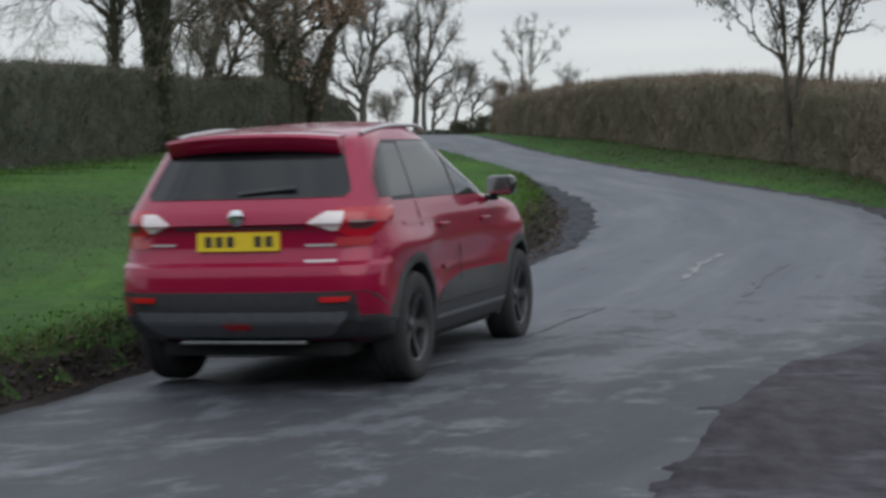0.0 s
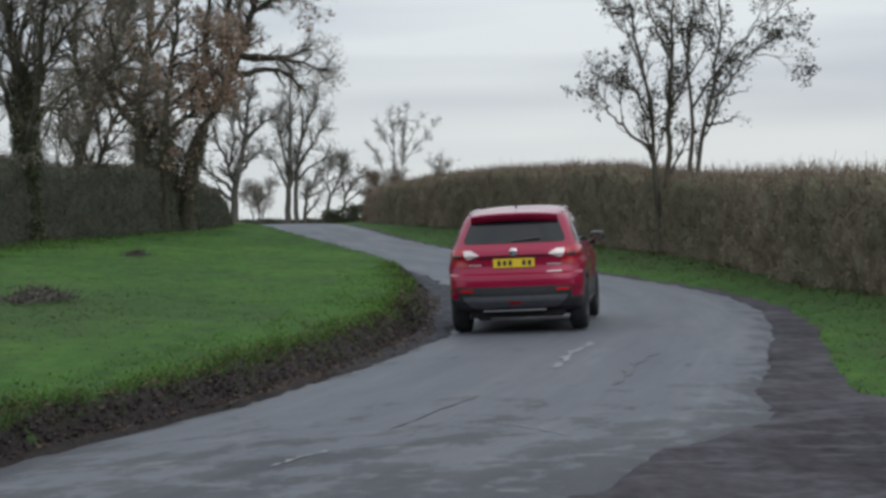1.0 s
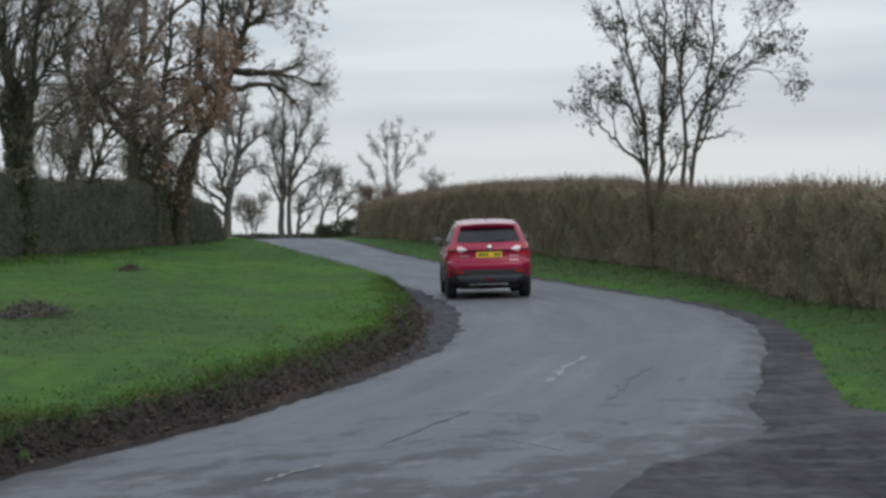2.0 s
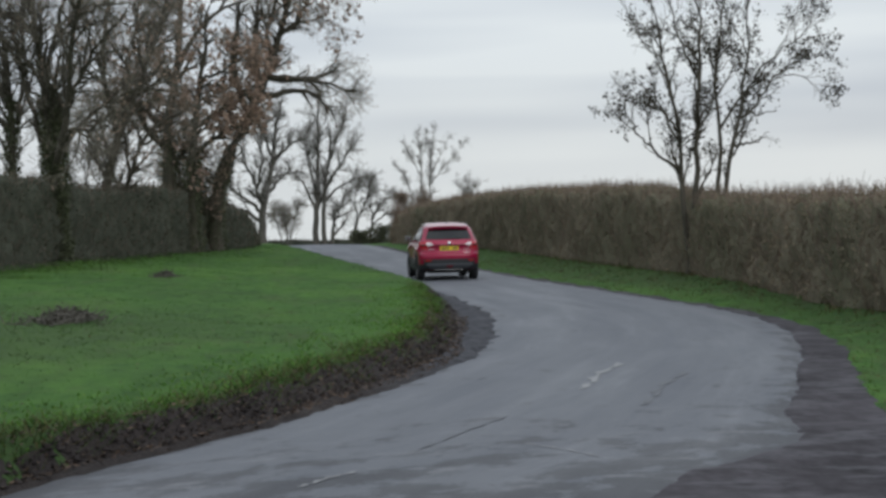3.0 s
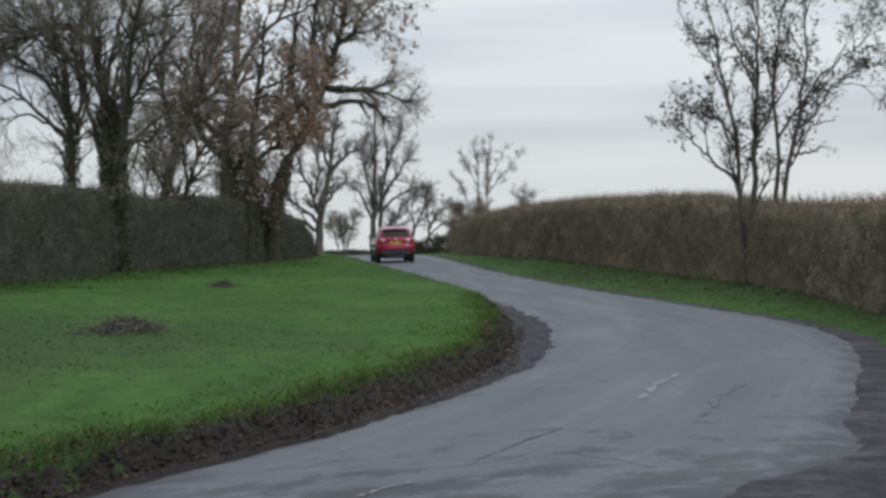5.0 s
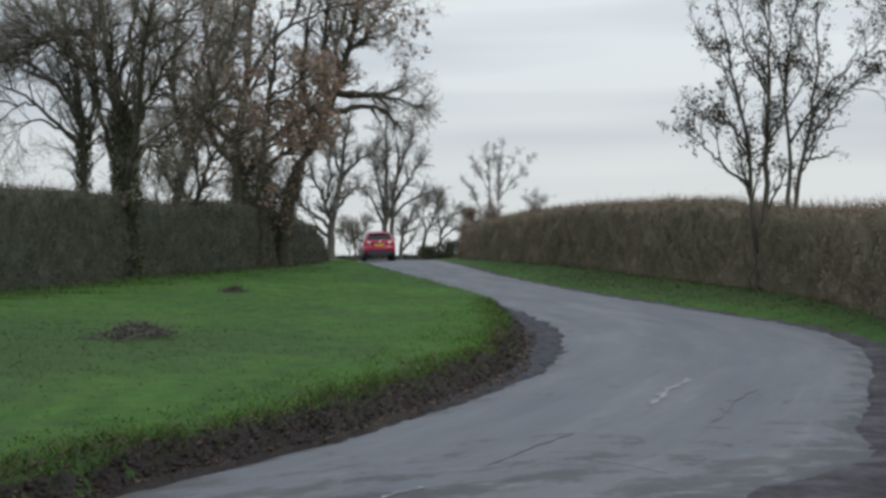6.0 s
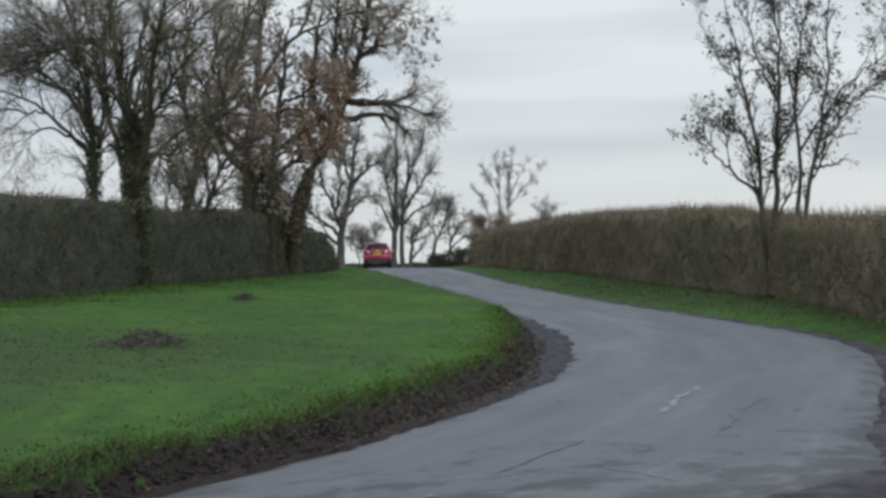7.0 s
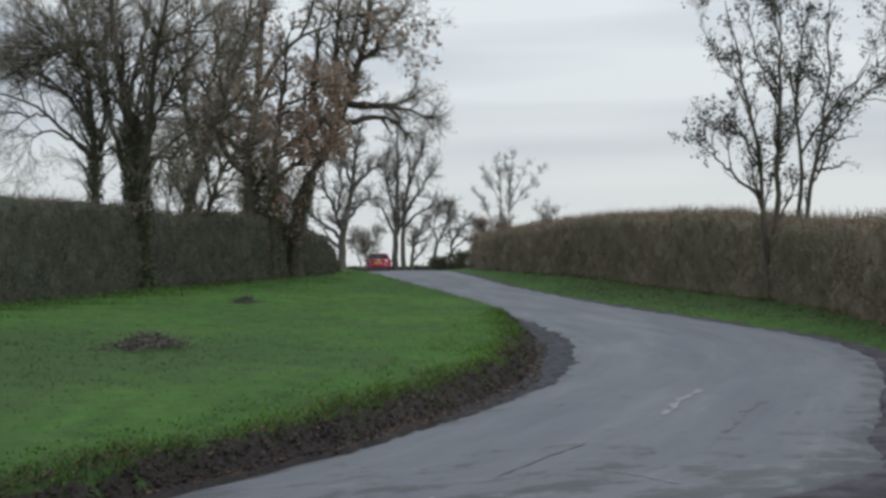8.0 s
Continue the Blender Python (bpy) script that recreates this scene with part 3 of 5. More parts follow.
    if ivy:
        n, size, mat, reach, swell = ivy
        who, t = rng.choice(np.flatnonzero(lows), n), rng.random(n) * reach * (K - 1)
        i = t.astype(int)
        fr = (t - i)[:, None]
        p = lines[who, i] * (1 - fr) + lines[who, i + 1] * fr
        d = rng.normal(size=(n, 3)) * np.array([1, 1, 0.5])
        d /= np.linalg.norm(d, axis=1, keepdims=True)
        p = p + d * (rads[who, i][:, None] + swell * rng.random((n, 1)) ** 0.7)
        v, f = leaf_quads(rng, p, size, 0.8)
        tagged(mesh_object("ivy", v, f, mat, root, ), kind="stuff")
    return root


def resample_all(lines, k):
    idx = np.linspace(0, lines.shape[1] - 1, k)
    i = np.minimum(idx.astype(int), lines.shape[1] - 2)
    fr = (idx - i)[None, :, None]
    return lines[:, i] * (1 - fr) + lines[:, i + 1] * fr


def resample_rad(rads, k):
    return resample_all(rads[:, :, None], k)[:, :, 0]


IVY_ASH = [
    [(0.0, 2.1), (0.0, 3.3), (0.1, 4.3), (0.0, 5.5), (-0.2, 6.6), (-0.4, 7.8), (-0.6, 9.2), (-0.8, 11.1)],
    [(0.2, 3.5), (0.4, 4.5), (0.7, 5.5), (0.9, 6.6), (1.2, 7.8), (1.5, 8.8), (2.0, 10.7)],
    [(-0.0, 3.8), (-0.2, 5.0), (-0.1, 6.2), (0.2, 7.4), (0.5, 8.5), (1.0, 10.7)],
    [(-0.2, 4.0), (-0.5, 5.0), (-0.7, 5.9), (-1.0, 6.9), (-1.3, 8.1), (-1.7, 10.6)],
    [(0.4, 4.0), (0.8, 5.0), (1.4, 5.6), (2.1, 6.0), (2.8, 6.3)],
]
IVY_ASH_BOUGHS = [
    [(-0.4, 7.8), (-1.3, 8.5), (-2.1, 8.2), (-3.2, 7.8), (-4.0, 7.5), (-4.7, 7.3)],
    [(-0.3, 7.4), (-1.4, 8.6), (-2.4, 8.4), (-3.3, 8.0), (-4.5, 7.7)],
    [(0.7, 5.5), (1.3, 6.6), (2.0, 7.4), (2.6, 7.9)],
    [(1.2, 7.8), (1.9, 8.2), (2.7, 8.6), (3.4, 9.3)],
    [(-1.0, 6.9), (-1.6, 7.8), (-2.3, 8.4), (-3.0, 9.4)],
    [(0.4, 4.5), (0.9, 4.9), (1.3, 4.7), (1.8, 5.2)],
]
LEFT_ASH = [
    [(0.0, 2.3), (0.0, 3.9), (-0.0, 4.9), (-0.1, 5.9), (-0.0, 6.8), (-0.2, 7.9), (-0.6, 8.9), (-1.1, 10.8)],
    [(0.0, 4.6), (0.3, 5.4), (0.4, 6.3), (0.4, 7.5), (0.5, 8.7), (0.8, 10.6)],
    [(-0.1, 5.0), (-0.6, 5.5), (-1.2, 6.1), (-1.7, 6.5), (-2.3, 6.8), (-3.0, 6.9)],
    [(-0.1, 5.2), (-0.8, 5.6), (-1.5, 5.8), (-1.9, 5.5), (-2.1, 5.1)],
    [(-0.1, 5.6), (-0.6, 6.5), (-1.3, 7.2), (-1.9, 7.7), (-3.2, 8.2)],
]
LEFT_ASH_BOUGHS = [
    [(-0.2, 7.5), (-0.9, 7.9), (-1.6, 8.5), (-2.3, 9.0), (-3.2, 9.4)],
    [(-0.4, 8.4), (-1.2, 9.1), (-1.9, 9.8), (-2.5, 10.5)],
    [(-1.1, 6.1), (-1.8, 6.2), (-2.5, 6.2), (-3.2, 6.1)],
]
LEANING_OAK = [
    [(-0.0, 2.3), (0.1, 3.3), (0.3, 4.3), (0.6, 5.1), (0.9, 6.1), (1.4, 7.2), (2.0, 8.6), (2.4, 10.0), (2.6, 11.6)],
    [(0.7, 2.3), (0.8, 3.2), (1.1, 4.2), (1.3, 4.8), (1.8, 5.5), (2.6, 6.2)],
    [(0.6, 5.1), (0.3, 6.3), (0.3, 7.7), (0.5, 9.0), (0.8, 11.8)],
    [(1.3, 4.8), (1.8, 5.0), (2.4, 4.9), (3.1, 4.8)],
    [(0.9, 6.1), (0.2, 6.8), (-0.3, 7.4)],
    [(1.4, 7.2), (1.1, 8.4), (1.3, 9.6), (1.5, 10.8)],
]
LEAFY_OAK = [
    [(0.1, 2.4), (-0.1, 3.8), (-0.3, 4.9), (-0.0, 6.1), (0.2, 7.5), (0.4, 8.7), (0.5, 10.3), (0.8, 13.3)],
    [(0.8, 2.4), (0.8, 3.5), (0.9, 4.6), (1.1, 6.0), (1.4, 7.5), (1.6, 8.7), (1.8, 10.1)],
    [(-0.3, 4.9), (-0.8, 5.8), (-1.2, 6.7), (-1.4, 7.9), (-1.2, 9.0)],
    [(0.9, 4.6), (1.8, 5.5), (2.6, 5.9), (3.4, 6.0)],
    [(1.1, 6.0), (2.2, 6.6), (3.0, 7.2), (3.4, 7.8)],
    [(0.2, 7.5), (-0.4, 8.4), (-0.7, 9.5), (-0.5, 10.8)],
]
LEAFY_OAK_BOUGHS = [
    [(0.4, 8.7), (1.2, 10.0), (2.2, 10.8), (2.5, 11.8), (2.5, 13.2)],
    [(2.2, 10.8), (3.5, 11.4), (4.6, 11.8), (5.3, 11.2), (5.9, 10.6), (6.5, 10.1)],
    [(4.1, 11.7), (5.7, 12.0), (6.9, 11.8), (7.4, 11.4)],
    [(2.2, 10.8), (3.0, 10.6), (3.5, 10.0), (3.7, 9.2)],
    [(1.4, 7.5), (2.4, 8.0), (3.0, 8.7)],
    [(-0.0, 6.1), (-0.9, 6.6), (-1.6, 6.8)],
]
ARCHING_OAK = [
    [(-0.0, 2.0), (0.2, 3.5), (0.5, 4.8), (1.0, 5.7), (1.7, 6.5), (2.1, 7.5), (2.5, 8.9), (3.0, 9.8), (3.4, 11.8), (3.5, 13.2)],
    [(2.2, 7.0), (2.6, 7.4), (3.2, 7.6), (4.1, 7.6), (4.7, 7.1), (5.1, 6.5)],
    [(2.3, 7.9), (3.2, 8.0), (4.4, 8.2), (5.3, 8.6)],
    [(2.3, 7.8), (3.4, 8.1), (4.7, 7.9), (6.0, 7.4)],
]
ARCHING_OAK_BOUGHS = [
    [(2.1, 7.5), (2.0, 8.5), (1.9, 9.8), (2.1, 11.2), (2.3, 13.0)],
    [(2.5, 8.9), (2.3, 10.2), (2.8, 11.6), (3.0, 13.2)],
    [(1.7, 6.5), (1.1, 7.6), (1.0, 9.0), (1.2, 10.4), (1.5, 12.1)],
    [(3.0, 9.8), (3.7, 10.6), (4.2, 11.6), (4.9, 12.3)],
    [(1.0, 5.7), (0.7, 6.7), (0.5, 7.8), (0.6, 9.0)],
]
ELDER_SCRUB = [
    [(0.0, 2.3), (-0.1, 3.5), (-0.3, 4.2), (-0.7, 4.8)],
    [(0.1, 2.3), (0.3, 3.5), (0.6, 4.3), (0.8, 4.9)],
    [(-0.1, 2.3), (-0.3, 3.3), (-0.6, 3.8), (-0.9, 4.0)],
    [(0.0, 2.9), (-0.1, 4.1), (0.1, 4.9), (-0.0, 5.7)],
]
IVY_SCRUB = [
    [(0.0, 2.2), (-0.1, 3.3), (-0.3, 4.3), (-0.4, 5.1)],
    [(0.2, 2.2), (0.3, 3.3), (0.6, 4.3), (0.9, 4.9)],
    [(-0.2, 2.2), (-0.3, 3.2), (-0.7, 4.0), (-0.8, 4.6)],
    [(0.5, 2.2), (0.7, 3.2), (1.0, 4.0), (1.2, 4.6)],
    [(0.1, 2.6), (0.2, 4.0), (0.3, 5.2), (0.1, 5.9)],
]
CREST_OAK = [
    [(-0.0, 1.2), (0.0, 2.7), (0.3, 4.1), (0.7, 5.8), (0.9, 7.4), (1.4, 10.0)],
    [(-0.0, 2.4), (-0.8, 3.1), (-1.7, 3.3), (-2.2, 3.6), (-2.5, 4.0)],
    [(0.0, 2.9), (-0.5, 3.6), (-1.4, 4.1), (-2.0, 4.8), (-2.6, 5.1)],
    [(0.1, 3.4), (-0.4, 4.8), (-0.9, 5.9), (-1.2, 6.9), (-1.7, 7.7)],
    [(0.3, 4.1), (1.4, 5.3), (2.3, 5.6)],
    [(0.7, 5.8), (1.6, 6.9), (2.4, 7.5), (3.1, 7.9)],
    [(-0.1, 4.3), (0.2, 6.2), (-0.2, 7.6), (-0.4, 9.2)],
    [(0.8, 6.4), (0.3, 7.6), (0.6, 9.1)],
]
CREST_ASH = [
    [(-0.2, 1.0), (-0.0, 4.0), (0.0, 6.0), (0.2, 7.9), (-0.0, 9.9), (0.3, 11.5)],
    [(0.4, 1.0), (0.4, 4.0), (0.6, 5.9), (1.1, 7.5), (1.8, 9.1), (2.1, 10.7)],
    [(0.0, 4.0), (-0.5, 6.0), (-0.8, 7.9), (-0.4, 9.7)],
    [(0.5, 4.8), (1.3, 5.9), (2.0, 6.9), (2.8, 8.0)],
    [(0.4, 4.1), (1.5, 4.9), (2.9, 5.5)],
    [(-0.0, 3.5), (-0.9, 5.1), (-2.0, 6.2)],
    [(0.7, 6.3), (1.0, 7.9), (0.8, 9.7)],
    [(0.9, 1.0), (1.3, 2.8), (1.8, 4.0)],
]
FAR_ASH = [
    [(0.0, 1.0), (0.1, 5.3), (0.2, 7.0), (0.0, 8.7), (-0.2, 10.1)],
    [(0.7, 1.0), (0.9, 6.5), (1.0, 8.2), (1.2, 10.2)],
    [(-0.6, 1.0), (-0.7, 5.3), (-1.3, 6.7), (-2.3, 7.7)],
    [(0.2, 6.7), (-0.7, 8.2), (-1.4, 9.5)],
    [(0.9, 5.8), (1.9, 7.0), (2.8, 8.1), (3.6, 9.0)],
    [(0.9, 6.7), (1.7, 8.1), (2.5, 9.6)],
    [(0.2, 7.5), (0.6, 9.2), (0.4, 10.4)],
]
ROADSIDE_ASH = [
    [(-0.3, 1.2), (-0.2, 2.5), (-0.1, 4.2), (-0.1, 5.2), (0.1, 5.9), (-0.0, 6.8), (-0.2, 8.7)],
    [(-0.4, 1.2), (-0.5, 2.5), (-0.6, 4.0), (-0.7, 4.8), (-0.8, 5.7), (-1.1, 6.8), (-1.4, 8.2)],
    [(0.3, 1.2), (0.4, 2.5), (0.6, 4.1), (0.6, 5.1), (0.5, 5.9), (0.7, 6.7), (1.1, 8.4)],
    [(0.4, 1.2), (0.6, 2.5), (0.9, 3.4), (1.0, 4.1), (1.4, 5.5), (1.5, 6.7), (1.7, 8.7)],
    [(-0.5, 3.1), (-1.0, 3.4), (-1.4, 3.6), (-1.9, 4.2), (-2.2, 4.8)],
    [(-0.6, 4.3), (-1.1, 4.7), (-1.4, 5.1), (-1.9, 5.5)],
]
ROADSIDE_ASH_BOUGHS = [
    [(0.6, 4.3), (1.1, 4.9), (1.5, 5.5), (2.0, 6.0), (2.6, 6.5), (3.6, 7.2)],
    [(1.0, 4.1), (1.6, 4.9), (2.0, 5.6), (2.7, 5.9), (3.2, 6.1)],
    [(0.9, 3.5), (1.5, 3.8), (1.9, 4.1)],
    [(1.3, 4.5), (1.8, 4.6), (2.2, 4.8)],
    [(2.0, 5.6), (2.8, 5.6), (3.3, 5.2), (3.5, 4.9)],
    [(2.0, 6.0), (2.4, 6.6), (2.9, 8.1)],
    [(-0.7, 5.1), (-1.2, 6.0), (-1.7, 6.7), (-2.2, 7.5)],
    [(-0.1, 5.2), (-0.3, 6.1), (-0.6, 7.1), (-0.8, 8.6)],
    [(0.5, 5.9), (0.3, 6.4), (0.2, 7.1), (0.2, 8.1)],
    [(2.6, 6.5), (3.1, 7.1), (3.5, 8.0)],
]
CREST_THORN = [
    [(-0.6, 1.0), (-0.2, 2.6), (0.4, 3.7), (0.8, 5.1)],
    [(0.4, 1.0), (0.8, 2.7), (1.4, 3.7), (2.4, 4.1)],
    [(0.6, 2.3), (0.6, 4.3), (0.4, 5.7)],
    [(0.8, 2.1), (1.9, 3.1), (2.8, 3.4)],
    [(-0.2, 2.6), (-0.4, 3.8), (-0.1, 4.9)],
]
HEDGE_END_THORN = [  # base about (2.65, 108), ground 1.2
    [(0.0, 1.2), (-0.0, 2.5), (-0.4, 3.3)],
    [(0.1, 1.2), (0.4, 2.6), (0.8, 3.4)],
    [(-0.0, 1.8), (-0.6, 2.5)],
]
BANK_SHRUB = [
    [(0.0, 1.0), (-0.1, 1.5), (-0.3, 1.8)],
    [(0.4, 1.0), (0.6, 1.4), (0.9, 1.8)],
    [(-0.6, 1.0), (-0.8, 1.4), (-1.0, 1.7)],
    [(-1.2, 1.0), (-1.4, 1.3), (-1.6, 1.5)],
    [(-1.9, 1.0), (-2.0, 1.2), (-2.2, 1.4)],
    [(0.9, 1.0), (1.2, 1.5), (1.4, 1.9)],
]
CREST_BUSH = [  # base about (-5.06, 128), ground 1.28
    [(0.0, 1.3), (-0.2, 2.6), (-0.6, 3.5)],
    [(0.2, 1.3), (0.5, 2.8), (0.9, 3.7)],
    [(-0.4, 1.3), (-0.7, 2.4), (-1.0, 3.0)],
]
DISTANT_SHRUB = [  # base about (7.61, 140), ground 4.1
    [(0.0, 3.9), (-0.1, 4.8), (-0.7, 5.3)],
    [(0.1, 3.9), (0.4, 4.9), (1.0, 5.2)],
    [(-0.1, 3.9), (0.1, 5.1), (0.2, 5.6)],
]

tree("ivy_clad_ash", (-9.37, 58.5), IVY_ASH + IVY_ASH_BOUGHS, "bare ash with several ivy-clad stems growing out of the hedge", BARK_DARK, BARK, 11, 0.25,
     (95, 640, 3400, 7000), (2.6, 1.7, 0.9, 0.42), 0.0055, spread=40, up=0.03, leaves=(3500, 0.06, BROWN_LEAF, 1, 30), ivy=(17000, 0.075, IVY, 0.5, 0.28), depth=1.1)
tree("spreading_ash", (-10.66, 59), LEFT_ASH + LEFT_ASH_BOUGHS, "bare spreading ash with drooping outer twigs behind the hedge", BARK_DARK, BARK, 12, 0.16,
     (78, 580, 3200, 7000), (2.4, 1.6, 0.9, 0.42), 0.0055, spread=40, up=0.0, leaves=(900, 0.06, DARK_LEAF, 1, 30), ivy=(4500, 0.075, IVY, 0.5, 0.18), depth=1.1)
tree("leaning_oak", (-9.05, 67), LEANING_OAK, "oak with two dark leaning stems and some withered leaves", BARK_DARK, BARK, 13, 0.22,
     (70, 520, 2900, 6000), (2.2, 1.4, 0.8, 0.4), 0.006, spread=42, up=0.02, leaves=(7000, 0.075, BROWN_LEAF, 1, 30), ivy=(1200, 0.09, IVY, 0.3, 0.08), depth=1.0)
tree("leafy_oak", (-7.69, 77), LEAFY_OAK + LEAFY_OAK_BOUGHS, "oak still holding a mass of reddish brown withered leaves", BARK_DARK, BARK, 14, 0.32,
     (80, 480, 2700, 6000), (1.8, 1.3, 0.85, 0.42), 0.006, spread=44, up=0.0, leaves=(60000, 0.075, BROWN_LEAF, 1, 6.9), ivy=(6000, 0.08, IVY, 0.4, 0.24), depth=1.0)
tree("elder_scrub", (-9.31, 66), ELDER_SCRUB, "tangled bare elder scrub rising from the hedge", BARK_DARK, BARK, 25, 0.06,
     (50, 300, 1300, 2200), (1.4, 1.0, 0.7, 0.35), 0.007, spread=44, up=0.0, ivy=(1000, 0.075, IVY, 0.5, 0.12))
tree("ivy_scrub", (-7.31, 79), IVY_SCRUB, "dark ivy-hung thorn scrub growing up between the oaks", BARK_DARK, BARK_DARK, 27, 0.07,
     (60, 360, 1500, 2600), (1.2, 0.9, 0.6, 0.35), 0.007, spread=48, up=0.0, leaves=(3000, 0.08, BROWN_LEAF, 1, 30), ivy=(7000, 0.08, IVY, 0.9, 0.32), depth=1.0)
tree("arching_oak", (-6.26, 80.5), ARCHING_OAK + ARCHING_OAK_BOUGHS, "bare oak with arching limbs reaching out over the verge", BARK_DARK, BARK, 15, 0.36,
     (54, 340, 1900, 4300), (1.6, 1.2, 0.8, 0.42), 0.0065, spread=40, up=0.01, leaves=(1500, 0.08, BROWN_LEAF, 1, 30), ivy=(3500, 0.08, IVY, 0.3, 0.10), depth=0.9)
tree("crest_oak", (-6.26, 118), CREST_OAK, "bare oak with crooked low limb standing on the crest", BARK_MID, BARK_HAZED, 16, 0.27,
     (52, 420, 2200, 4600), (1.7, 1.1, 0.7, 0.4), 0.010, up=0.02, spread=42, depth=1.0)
tree("crest_ash", (-3.17, 134), CREST_ASH, "tall bare ash beyond the crest of the lane", BARK_MID, BARK_HAZED, 17, 0.24,
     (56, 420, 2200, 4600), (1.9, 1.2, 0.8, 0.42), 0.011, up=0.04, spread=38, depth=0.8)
tree("far_ash", (4.88, 165), FAR_ASH, "slender bare ash far behind the hedge, paled in colour for haze", BARK_HAZED, BARK_HAZED, 18, 0.13,
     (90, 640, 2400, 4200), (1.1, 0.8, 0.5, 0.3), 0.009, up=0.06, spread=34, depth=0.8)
tree("crest_thorn", (-0.17, 126), CREST_THORN, "leaning bare thorn trees tangled on the crest", BARK_MID, BARK_DARK, 19, 0.14,
     (36, 220, 950, 2000), (1.3, 0.9, 0.6, 0.35), 0.009, spread=46, up=0.02)
tree("hedge_end_thorn", (2.65, 108), HEDGE_END_THORN, "brown thorn bush at the end of the hedge", TWIG, TWIG, 20, 0.05,
     (40, 260, 2000, 5000), (1.0, 0.7, 0.5, 0.3), 0.008, spread=50, leaves=(150, 0.06, BROWN_LEAF, 1, 30))
tree("crest_bush", (-5.06, 128), CREST_BUSH, "bare bush on the crest behind the lane", BARK_MID, BARK, 21, 0.07,
     (40, 240, 1000, 2000), (1.3, 0.9, 0.6, 0.3), 0.010, spread=50)
tree("bank_shrub", (1.69, 114), BANK_SHRUB, "dark green shrub on the bank at the crest", BARK_DARK, BARK_DARK, 26, 0.05,
     (60, 300, 1200, 2200), (0.6, 0.5, 0.35, 0.25), 0.010, spread=60, up=-0.02, leaves=(9000, 0.08, IVY, 1, 30))
tree("distant_shrub", (7.61, 140), DISTANT_SHRUB, "small bare shrub showing above the far hedge", BARK, BARK_HAZED, 22, 0.08,
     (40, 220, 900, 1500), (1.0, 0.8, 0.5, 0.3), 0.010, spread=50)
tree("roadside_ash", (8.88, 50), ROADSIDE_ASH + ROADSIDE_ASH_BOUGHS, "slender ash with dark clusters of dead leaves on its twigs", BARK_DARK, BARK_DARK, 23, 0.105,
     (84, 420, 1500, 2600), (1.5, 0.9, 0.5, 0.28), 0.0055, spread=36, up=0.07, leaves=(7000, 0.08, DARK_LEAF, 7, 30), depth=0.7)


